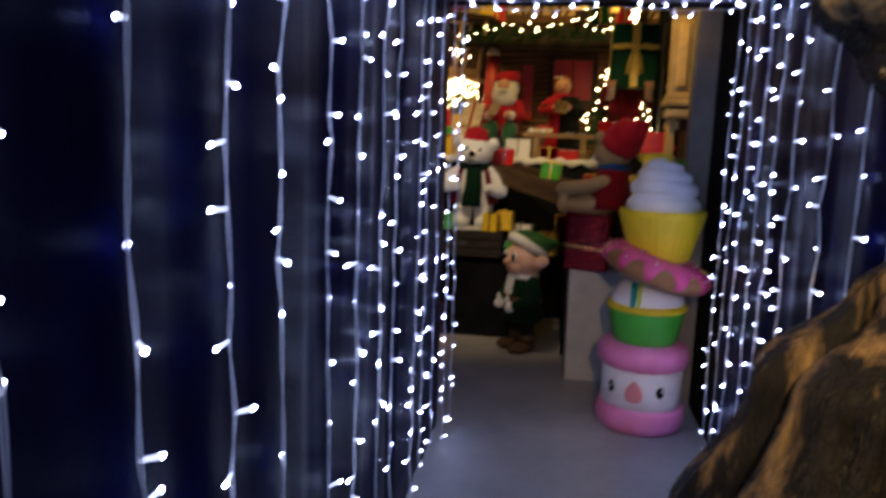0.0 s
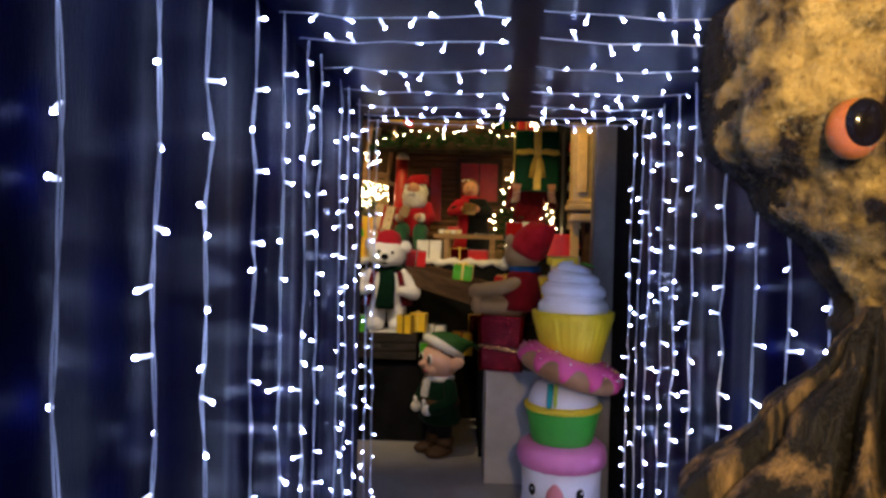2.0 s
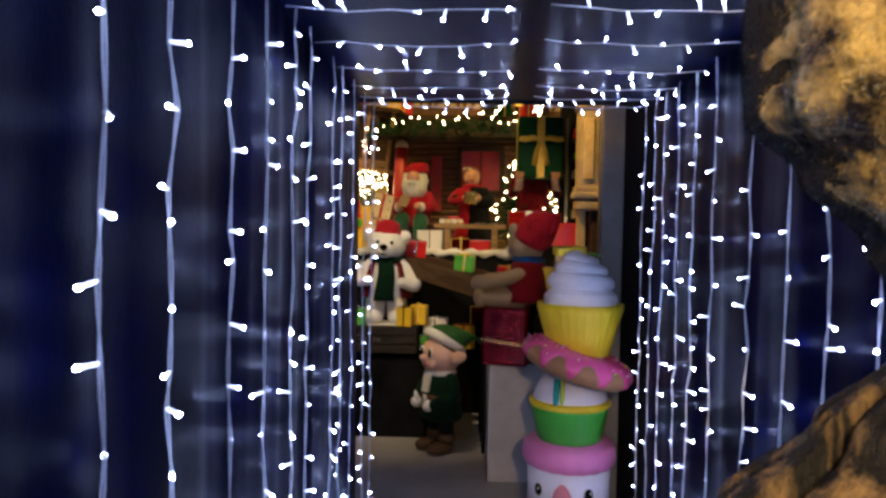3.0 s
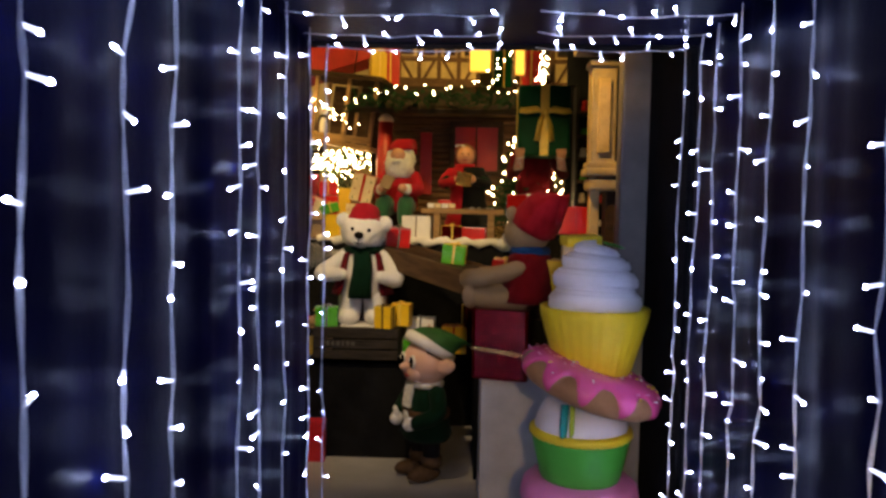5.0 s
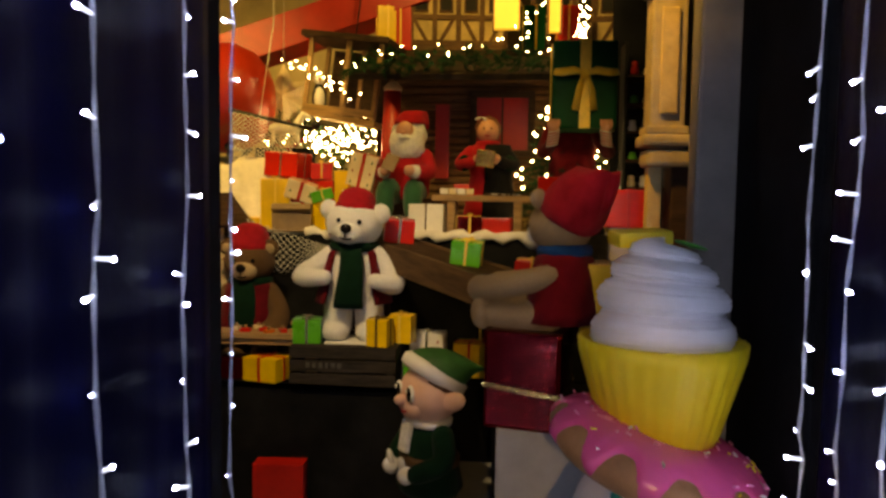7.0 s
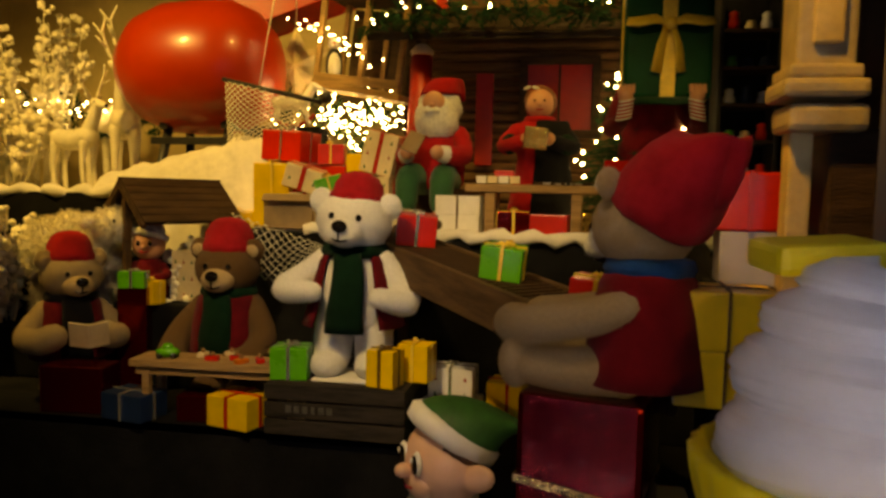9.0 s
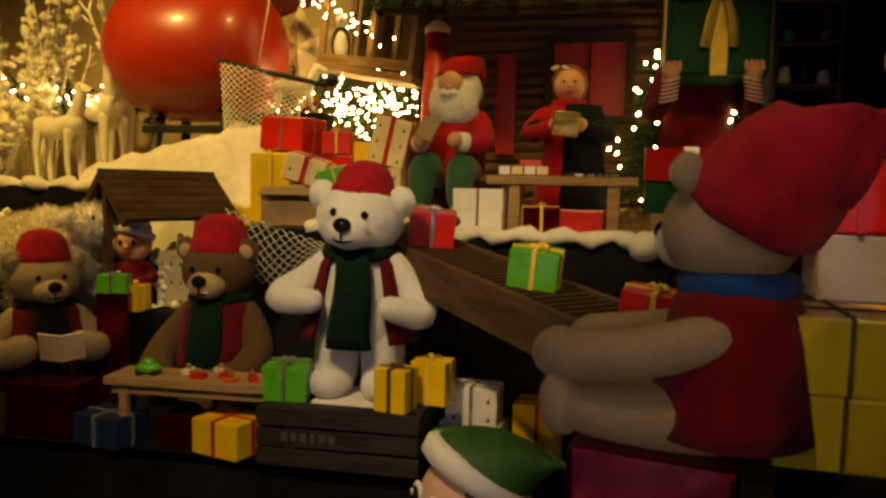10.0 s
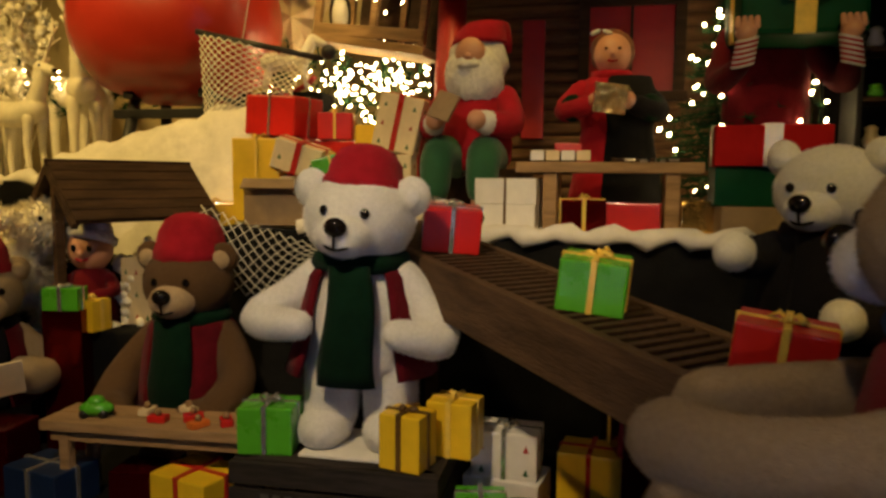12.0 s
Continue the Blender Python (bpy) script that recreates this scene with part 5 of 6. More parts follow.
def fir_tree(m, height, radius, label, bulbs):
    rnd = random.Random(21)
    t = base("christmas_tree", m, label, "christmas tree")
    Shape().tube([(0, 0, 0), (0, 0, height * 0.5), (0, 0, height)], [0.03, 0.02, 0.006], WOODD, seg=10).done("trunk", t)
    s = Shape()
    spots = []
    for k in range(190):
        z = height * (0.10 + 0.88 * (k / 190))
        a = k * 2.4 + rnd.uniform(-0.3, 0.3)
        r = radius * (1 - z / height) ** 0.8 * rnd.uniform(0.75, 1.1) + 0.03
        tip = Vector((math.cos(a) * r, math.sin(a) * r, z - 0.12 * r))
        fir_sprays(s, (0, 0, z), tip - Vector((0, 0, z)), r, 95, rnd, NEEDLE)
        spots.append(tip)
    s.done("crown", t)
    for p in rnd.sample(spots[:150], bulbs):
        warm_bulb(p * 1.02 + Vector((0, 0, 0.005)), t, 1.4)
    return t


fir_tree(pose(0.50, 6.54, 1.28), 0.98, 0.36, "dark green christmas tree with warm lights on stage", 75)

# garland along the cabin's eaves
rnd = random.Random(31)
t = base("garland", Matrix(), "dark green fir garland along the cabin roof", "garland")
s = Shape()
for i in range(150):
    f = i / 149
    p = (-0.86 + 1.45 * f, 6.42 + rnd.uniform(-0.04, 0.04), 2.30 + 0.05 * math.sin(f * 3.1) + rnd.uniform(-0.04, 0.04))
    fir_sprays(s, p, (rnd.uniform(-1, 1), rnd.uniform(-1, 0.6), rnd.uniform(-0.9, 0.6)), 0.08, 22, rnd, NEEDLE)
s.done("greenery", t)
light_chain([(-0.85, 6.36, 2.32), (-0.45, 6.36, 2.36), (0.05, 6.36, 2.40), (0.5, 6.36, 2.42)], 26, "chain of warm lights in the roof garland", 3, 0.05)
light_chain([(0.56, 6.40, 2.40), (0.58, 6.40, 2.60), (0.62, 6.40, 2.90)], 60, "dense cluster of warm lights hanging down", 4, 0.03)
light_chain([(0.20, 6.50, 2.45), (0.30, 6.50, 2.70), (0.36, 6.5, 2.90)], 18, "chain of warm lights between lanterns", 5, 0.05)
light_chain([(-1.32, 6.65, 2.36), (-1.05, 6.6, 2.24), (-0.86, 6.6, 2.14)], 26, "chain of warm lights on the hanging cage", 6, 0.05)
# thicket of lights under the cage
t = base("light_bush", Matrix(), "green bush thick with warm fairy lights", "light bush")
s = Shape()
rnd = random.Random(41)
for i in range(110):
    p = (rnd.uniform(-1.62, -0.72), 7.05 + rnd.uniform(-0.08, 0.12), rnd.uniform(1.60, 2.02))
    fir_sprays(s, p, (rnd.uniform(-1, 1), rnd.uniform(-1, 0.2), rnd.uniform(-0.6, 0.8)), 0.10, 16, rnd, NEEDLE)
s.box((0.05, 0.05, 0.6), (-1.2, 7.15, 1.42), WOODD)
s.done("greenery", t)
for i in range(210):
    x = rnd.gauss(-1.05, 0.21)
    warm_bulb((x, 6.98 + rnd.uniform(-0.08, 0.05), rnd.gauss(1.88, 0.080)), t, 1.05)
# lights behind the white animals
light_chain([(-3.6, 7.25, 2.05), (-3.0, 7.2, 1.95), (-2.55, 7.2, 2.0)], 40, "chain of warm lights behind the white animals", 8, 0.06, 1.2)


# ---- presents pile left of the seated figure ----
PP = (
    ((-1.24, 6.21, 1.293, 0, 0, 14), (0.17, 0.13, 0.30), "yellow", GOLD, "yellow present with shiny bow in the pile", None),
    ((-1.07, 6.25, 1.293, 0, 0, 4), (0.17, 0.15, 0.165), "cream", REDRIB, "cream present printed with small trees", TREES),
    ((-1.10, 6.22, 1.475, 8, 17, 10), (0.175, 0.13, 0.11), "cream", REDRIB, "tilted cream present with trees and red bands", TREES),
    ((-0.93, 6.21, 1.293, 0, 0, -6), (0.13, 0.13, 0.165), "yellow", None, "yellow present under a green one", None),
    ((-0.95, 6.20, 1.468, 0, -16, 20), (0.13, 0.11, 0.065), "green", GOLD, "green present lying tilted on the pile", None),
    ((-1.22, 6.42, 1.293, 0, 0, 2), (0.22, 0.18, 0.315), "red", None, "red present at the back of the pile", None),
    ((-1.22, 6.38, 1.612, 0, 4, -14), (0.23, 0.18, 0.15), "red", SILVER, "large red present tied with thin ribbon on the pile", None),
    ((-1.00, 6.41, 1.293, 0, 0, -4), (0.18, 0.16, 0.30), "red", None, "red present at the back of the pile", None),
    ((-1.00, 6.38, 1.597, 0, 0, 10), (0.13, 0.12, 0.10), "red", GOLD, "small red present on the pile", None),
    ((-0.875, 6.40, 1.293, 0, 0, 6), (0.09, 0.12, 0.36), "yellow", None, "tall narrow yellow present in the pile", None),
    ((-0.745, 6.29, 1.293, 0, 0, -10), (0.18, 0.13, 0.245), "cream", REDRIB, "tall cream present printed with small trees", TREES),
    ((-0.735, 6.29, 1.552, 0, 13, -10), (0.17, 0.12, 0.20), "cream", REDRIB, "leaning cream present printed with small trees", TREES),
    ((-0.55, 6.06, 1.293, 0, 0, 10), (0.13, 0.09, 0.09), "cream", SILVER, "cream present printed with small trees", TREES),
    ((-1.44, 6.22, 1.14, 0, 0, 22), (0.18, 0.14, 0.22), "yellow", GOLD, "yellow present at the foot of the pile", None),
)
for at, size, c, rb, lab, pat in PP:
    present(pose(*at), size, P_[c], rb, lab, GP, pattern=pat, bow=rb in (GOLD, SILVER), rw=0.020 if rb is REDRIB else 0.008)
k = base("cardboard_box", pose(-1.09, 6.05, 1.293, 0, 0, 8), "plain brown open cardboard box at the stage edge", "box")
for sx, sy, px, py in ((0.22, 0.006, 0, -0.05), (0.22, 0.006, 0, 0.05), (0.006, 0.094, -0.107, 0), (0.006, 0.094, 0.107, 0)):
    Shape().box((sx, sy, 0.155), (px, py, 0.0775), PAPER["kraft"], bevel=0.001).done("side", k)
Shape().box((0.22, 0.05, 0.005), (0, -0.072, 0.140), PAPER["kraft"], rot=(38, 0, 0), bevel=0.001).done("flap", k)


def paper_star(m, radius, label):
    """A folded star: raised ribs from its middle to the tips."""
    s = Shape()
    for face in (-1, 1):
        mid = s.bm.verts.new((0, face * radius * 0.28, 0))
        ringv = []
        for i in range(12):
            a = math.pi * i / 6 + math.pi / 2
            r = radius if i % 2 == 0 else radius * 0.50
            ringv.append(s.bm.verts.new((r * math.cos(a), 0, r * math.sin(a))))
        for i in range(12):
            s.bm.faces.new((mid, ringv[i], ringv[(i + 1) % 12]))
    bmesh.ops.remove_doubles(s.bm, verts=s.bm.verts, dist=0.0005)
    s.paint(0, P_["cream"], False)
    s.tube([(0, 0, radius), (0, 0, 3.6 - m.translation.z)], 0.002, NET, seg=5)
    return tagged(s.done("paper_star", m=m), label, "star")


paper_star(pose(-1.45, 7.05, 2.20, 0, 0, 8), 0.24, "large cream folded paper star hanging over the presents")


def rocking_horse(m, label):
    t = base("rocking_horse", m, label, "toy")
    s = Shape()
    s.limb([(-0.07, 0, 0.13), (0.06, 0, 0.13)], [0.038, 0.036], WHITEPAINT, seg=14)
    s.limb([(0.07, 0, 0.15), (0.11, 0, 0.22)], [0.028, 0.022], WHITEPAINT, seg=12)
    s.limb([(0.11, 0, 0.225), (0.155, 0, 0.205)], [0.022, 0.015], WHITEPAINT, seg=12)
    for x in (-0.07, 0.07):
        for y in (-0.022, 0.022):
            s.limb([(x, y, 0.11), (x * 1.25, y, 0.03)], [0.014, 0.010], WHITEPAINT, seg=8)
    s.done("horse", t)
    Shape().box((0.07, 0.082, 0.02), (0, 0, 0.168), REDPAINT, bevel=0.008).done("saddle", t, "red painted saddle")
    for y in (-0.022, 0.022):
        pts = [(0.16 * math.sin(a), y, 0.20 - 0.19 * math.cos(a)) for a in [-0.85 + 0.17 * i for i in range(11)]]
        Shape().tube(pts, 0.007, REDPAINT, seg=8).done("rocker", t)
    return t


rocking_horse(pose(-1.30, 6.60, 1.80, 0, 0, 12), "small white and red rocking horse on a ledge")
tagged(Shape().box((0.36, 0.16, 0.66), (-1.30, 6.60, 1.47), BLACK, bevel=0.01).done("riser"), "black draped riser under the rocking horse", "riser")
# red and yellow presents right of the big bear
present(pose(0.505, 4.48, 1.03, 0, 0, -6), (0.20, 0.18, 0.12), P_["yellow"], DARKRIB, "yellow present stacked beside the seated bear", GP, bow=False, rw=0.006)
present(pose(0.505, 4.48, 1.15, 0, 0, -4), (0.20, 0.18, 0.125), P_["yellow"], DARKRIB, "yellow present stacked beside the seated bear", GP, bow=False, rw=0.006)
tagged(Shape().box((0.14, 0.22, 1.03), (0.57, 4.44, 0.515), BLACK, bevel=0.01).done("riser"), "black draped riser under yellow presents", "riser")
present(pose(0.630, 4.74, 1.26, 0, 0, -5), (0.19, 0.15, 0.13), P_["lavender"], None, "pale lavender present in a pile", GP)
present(pose(0.600, 4.74, 1.39, 0, 0, -5), (0.20, 0.15, 0.14), P_["red"], REDRIB, "red present with red ribbon on a pile", GP, bow=False)
tagged(Shape().box((0.22, 0.16, 1.26), (0.625, 4.75, 0.63), BLACK, bevel=0.01).done("riser"), "black draped riser under presents", "riser")

# ---- figure hidden behind a great green present ----
s = Shape()
s.lathe([(0.10, 0.28), (0.145, 0.36), (0.135, 0.60), (0.10, 0.74), (0.05, 0.78)], WINEFELT, seg=24, scale=(1, 0.75))
CUFF = mat("cuff_white", (0.7, 0.68, 0.64), 0.8)
for sx in (-1, 1):
    s.limb([(sx * 0.07, 0, 0.06), (sx * 0.072, -0.01, 0.20), (sx * 0.065, 0, 0.35)], [0.055, 0.066, 0.075], WINEFELT)
    s.limb([(sx * 0.12, 0, 0.66), (sx * 0.185, -0.18, 0.50), (sx * 0.150, -0.36, 0.525)], [0.05, 0.044, 0.028], WINEFELT)
    for q in range(11):
        s.lathe([(0.030, 0.0), (0.034, 0.002), (0.034, 0.0055), (0.030, 0.0075)], REDFELT if q % 2 else CUFF, at=(sx * (0.150 - 0.001 * q), -0.385, 0.516 + 0.0075 * q), rot=(12, 14 * sx, 0), seg=16)
    s.ball((0.032, 0.034, 0.030), (sx * 0.145, -0.385, 0.617), SKIN, seg=14)
    for q in range(4):
        s.limb([(sx * (0.118 + 0.018 * q), -0.400, 0.630), (sx * (0.116 + 0.018 * q), -0.392, 0.655)], [0.010, 0.008], SKIN, seg=8)
    s.ball((0.05, 0.08, 0.035), (sx * 0.07, -0.03, 0.035), BLACKPAINT, seg=14)
tagged(s.done("helper_figure", m=pose(0.54, 6.43, 1.28)), "figure in red suit with striped cuffs carrying a present", "figurine")
t = present(pose(0.567, 6.235, 1.895), (0.36, 0.30, 0.49), P_["darkgreen"], GOLD, "large dark green present with gold ribbon bow", GP, bow=False, rw=0.06)
s = Shape()
for sx in (-1, 1):
    s.tube([(sx * 0.01, -0.165, 0.305), (sx * 0.06, -0.185, 0.317), (sx * 0.13, -0.180, 0.307), (sx * 0.175, -0.170, 0.311)], [0.018, 0.034, 0.036, 0.028], GOLD, seg=10, flat=0.35)
    s.tube([(sx * 0.012, -0.168, 0.295), (sx * 0.035, -0.178, 0.21), (sx * 0.052, -0.168, 0.10)], [0.015, 0.028, 0.030], GOLD, seg=10, flat=0.3)
s.ball((0.030, 0.022, 0.030), (0, -0.172, 0.300), GOLD, seg=12)
s.done("bow", t, "gold ribbon bow")
# shelf of toys at the back
t = base("toy_shelf", pose(0.98, 6.55, 1.15), "dark shelf filled with small painted toys", "shelf")
for x in (-0.13, 0.13):
    Shape().box((0.02, 0.18, 1.3), (x, 0, 0.65), BLACKPAINT).done("side", t)
rnd = random.Random(9)
toys = []
for j in range(6):
    Shape().box((0.24, 0.18, 0.015), (0, 0, 0.25 + j * 0.17), WOODD).done("board", t)
    for i in range(3):
        toys.append((0.98 - 0.075 + i * 0.075, 6.50 + rnd.uniform(-0.02, 0.02), 1.15 + 0.258 + j * 0.17, rnd.choice(("green", "white", "orange", "blue", "cream", "red")), rnd.uniform(0.04, 0.09)))
for x, y, z, c, h in toys:
    tagged(Shape().lathe([(0.022, 0), (0.028, h * 0.3), (0.018, h * 0.7), (0.024, h * 0.85), (0.008, h)], P_[c], seg=14).done("toy", m=pose(x, y, z)), "small painted toy standing on a shelf", "toy", "toys on the shelf")

# ---- tank, beam, cage, net, snow hill ----
t = base("barrel", pose(-1.90, 6.80, 1.45, 0, 0, -4), "great red egg-shaped barrel on black stand", "barrel")
Shape().lathe([(0.0, -0.50), (0.10, -0.49), (0.22, -0.44), (0.31, -0.34), (0.365, -0.18), (0.375, 0.0), (0.365, 0.2), (0.31, 0.32), (0.22, 0.40), (0.12, 0.44), (0.0, 0.45)], REDTANK, at=(0, 0, 0.70), rot=(0, 90, 0), seg=48, close=False).done("shell", t)
for x in (-0.16, 0.22):
    for sy in (-1, 1):
        Shape().tube([(x, sy * 0.10, 0.40), (x - 0.08, sy * 0.22, -0.28)], 0.026, BLACKPAINT, seg=8).done("leg", t)
    Shape().box((0.05, 0.34, 0.05), (x, 0, 0.37), BLACKPAINT).done("cross_bar", t)
Shape().box((0.55, 0.04, 0.04), (0.02, -0.13, 0.28), BLACKPAINT).done("stretcher", t)
a, b = Vector((-2.1, 7.25, 2.46)), Vector((-0.45, 7.25, 2.99))
d = b - a
t = base("chute", pose(*((a + b) / 2), 0, -math.degrees(math.atan2(d.z, d.x)), 0), "slanting red painted wooden chute on a post", "chute")
Shape().box((d.length, 0.35, 0.03), (0, 0, -0.10), REDPAINT, bevel=0.006).done("bed", t)
for y in (-0.17, 0.17):
    Shape().box((d.length, 0.03, 0.24), (0, y, 0), REDPAINT, bevel=0.006).done("side_board", t)
Shape().box((0.08, 0.08, 1.30), (-0.55, 0.0, -0.78), WOODD).done("post", t)

t = base("hanging_cage", pose(-0.95, 6.82, 2.01, 0, 7, -8), "small wooden gondola cage with open sides", "cage")
Shape().box((0.52, 0.34, 0.035), (0, 0, 0.0), WOODL, rot=(0, 3, 0), bevel=0.006).done("floor_board", t)
for x in (-0.24, 0.02, 0.24):
    for y in (-0.15, 0.15):
        Shape().box((0.03, 0.03, 0.50), (x, y, 0.26), WOODL, bevel=0.004).done("post", t)
Shape().box((0.44, 0.02, 0.46), (0.02, 0.16, 0.25), WOODD, bevel=0.003).done("back_panel", t)
Shape().box((0.60, 0.42, 0.04), (0, 0, 0.52), WOODD, bevel=0.006).done("roof", t)
Shape().box((0.50, 0.02, 0.05), (0, -0.16, 0.045), WOODL, bevel=0.004).done("rail", t)
Shape().tube([(0, 0, 0.53), (0, 0, 1.63)], 0.006, BLACKPAINT, seg=6).done("rope", t)
s = Shape()
s.ball((0.035, 0.04, 0.075), (0, 0, 0.075), BLACKPAINT, seg=16).ball((0.028, 0.03, 0.062), (0, -0.016, 0.07), WHITEPAINT, seg=16)
s.ball((0.028, 0.03, 0.028), (0, -0.005, 0.165), WHITEPAINT, seg=14).ball((0.006, 0.016, 0.005), (0, -0.035, 0.162), P_["orange"], seg=8)
tagged(s.done("penguin_figure", m=pose(-1.12, 6.76, 2.050, 0, 0, 20) @ Matrix.Scale(1.35, 4)), "small black and white penguin figure in the cage", "figurine")


def net(name, rows, cols, fn, label, cord=0.0018):
    """A knotted net as thin cords over a surface."""
    s = Shape()
    for i in range(-rows, cols + 1):
        for sgn in (1, -1):
            pts = []
            for j in range(rows + 1):
                c = i + j if sgn > 0 else i + rows - j
                if 0 <= c <= cols:
                    pts.append(fn(c / cols, j / rows))
            if len(pts) > 1:
                s.tube(pts, cord, NET, seg=4)
    return tagged(s.done(name), label, "net")


net("fishing_net", 12, 12, lambda u, v: Vector((-1.61 + 0.46 * u * (1 - 0.30 * v) + 0.02 * v, 6.45 - 0.05 * math.sin(u * 6), 2.025 - 0.10 * u - 0.36 * v * (1 - 0.35 * u) - 0.02 * math.sin(9 * u) * v)), "white knotted net hanging from a black rod", 0.0030)
tagged(Shape().tube([(-1.62, 6.45, 2.035), (-1.08, 6.45, 1.915)], 0.012, BLACKPAINT, seg=10).ball((0.03, 0.03, 0.03), (-1.06, 6.45, 1.94), BLACKPAINT, seg=14).tube([(-1.42, 6.45, 2.0), (-1.38, 6.6, 2.6), (-1.38, 6.6, 3.6)], 0.003, NET, seg=5).done("net_rod"), "black metal rod holding a net", "rod")
net("fishing_net", 6, 13, lambda u, v: Vector((-1.32 + 0.52 * u, 5.93 - 0.03 * math.sin(v * 3), 1.36 - 0.16 * u - 0.20 * v * math.sin(math.pi * min(1, 0.2 + u)) - 0.05 * v)), "white knotted net draped before the black stage")


def hill(m, label, profile, seed, name="snow_hill"):
    """A plaster slope: a ridge with noisy flanks, standing on its base."""
    s = Shape()
    n = len(s.bm.faces)
    nx, ny = 60, 20
    g = []
    for i in range(nx + 1):
        u = i / nx
        x, h, w = profile(u)
        row = []
        for j in range(ny + 1):
            v = -1 + 2 * j / ny
            z = h * (1 - abs(v) ** 2.4) + 0.025 * noise.fractal((x * 7 + seed, v * 2.5, seed), 0.8, 2.0, 3)
            row.append(s.bm.verts.new((x, v * w, max(0, z))))
        g.append(row)
    for i in range(nx):
        for j in range(ny):
            s.bm.faces.new((g[i][j], g[i + 1][j], g[i + 1][j + 1], g[i][j + 1]))
    s.paint(n, SNOW, True)
    return tagged(s.done(name, m=m), label, "snow hill")


hill(pose(-1.73, 6.45, 1.14) @ Matrix.Scale(1.08, 4), "white plaster snow slope behind the shelter", lambda u: (-0.62 + 1.12 * u, (0.33 + 0.22 * min(1, u / 0.75)) * (min(1, 0.75 + u * 4) if u < 0.90 else max(0.0, 1 - (u - 0.90) / 0.10)), 0.11 + 0.10 * u), 2.0)

tagged(Shape().box((2.1, 2.1, 0.29), (-2.95, 7.36, 1.285), BLACK, bevel=0.004).done("platform_animals"), "black draped step under the white animals", "platform", kind="structure")
s = Shape()
pts = [(-4.0 + 2.1 * i / 39, 6.33 + 0.02 * math.sin(i * 1.3), 1.435 + 0.012 * math.sin(i * 1.9)) for i in range(40)]
s.tube(pts, [0.030 + 0.009 * math.sin(i * 2.1) for i in range(40)], SNOW, seg=10)
s.box((2.08, 2.0, 0.014), (-2.95, 7.37, 1.438), SNOW, bevel=0.004)
tagged(s.done("snow_blanket"), "lumpy white fleece snow under the white animals", "snow", kind="stuff")

# ---- white animals and frosted trees at the left ----
FROST = mat("frosted_white", (0.84, 0.78, 0.60), 0.7, vary=0.06, scale=12, bump=0.4)


def reindeer(m, label):
    s = Shape()
    s.limb([(0, 0.22, 0.52), (0, 0.0, 0.50), (0, -0.20, 0.54)], [0.10, 0.105, 0.10], FROST)
    s.limb([(0, -0.20, 0.58), (0, -0.28, 0.74), (0, -0.31, 0.84)], [0.075, 0.058, 0.05], FROST)
    s.limb([(0, -0.29, 0.86), (0, -0.42, 0.83)], [0.055, 0.034], FROST)
    for sx in (-1, 1):
        for y in (-0.20, 0.22):
            s.limb([(sx * 0.06, y, 0.46), (sx * 0.065, y + 0.02, 0.24), (sx * 0.065, y, 0.02)], [0.045, 0.026, 0.022], FROST, seg=10)
        s.ball((0.02, 0.012, 0.05), (sx * 0.065, -0.27, 0.92), FROST, rot=(0, sx * 50, 0), seg=10)
        s.tube([(sx * 0.03, -0.28, 0.90), (sx * 0.10, -0.24, 1.02), (sx * 0.14, -0.26, 1.16), (sx * 0.11, -0.30, 1.26)], [0.014, 0.013, 0.011, 0.006], FROST, seg=8)
        s.tube([(sx * 0.11, -0.245, 1.05), (sx * 0.18, -0.30, 1.12)], [0.011, 0.005], FROST, seg=8)
        s.tube([(sx * 0.14, -0.26, 1.14), (sx * 0.20, -0.24, 1.22)], [0.010, 0.005], FROST, seg=8)
        s.ball((0.010, 0.006, 0.010), (sx * 0.046, -0.335, 0.87), EYE_BLACK, seg=8)
    s.ball((0.022, 0.016, 0.018), (0, -0.452, 0.83), EYE_BLACK, seg=10)
    return tagged(s.done("reindeer_figure", m=m, fuzz=(5000, 0.010, 0.0015, 0.2)), label, "figurine", "white reindeer figures")


reindeer(pose(-2.50, 6.95, 1.444, 0, 0, 30) @ Matrix.Scale(0.78, 4), "white frosted reindeer figure on the stage")
reindeer(pose(-3.02, 6.75, 1.444, 0, 0, -35) @ Matrix.Scale(0.66, 4), "white frosted reindeer figure on the stage")
reindeer(pose(-2.85, 7.35, 1.444, 0, 0, 60) @ Matrix.Scale(0.92, 4), "white frosted reindeer figure on the stage")
reindeer(pose(-2.55, 6.55, 1.444, 0, 0, 75) @ Matrix.Scale(0.55, 4), "small white frosted fawn figure on the stage")


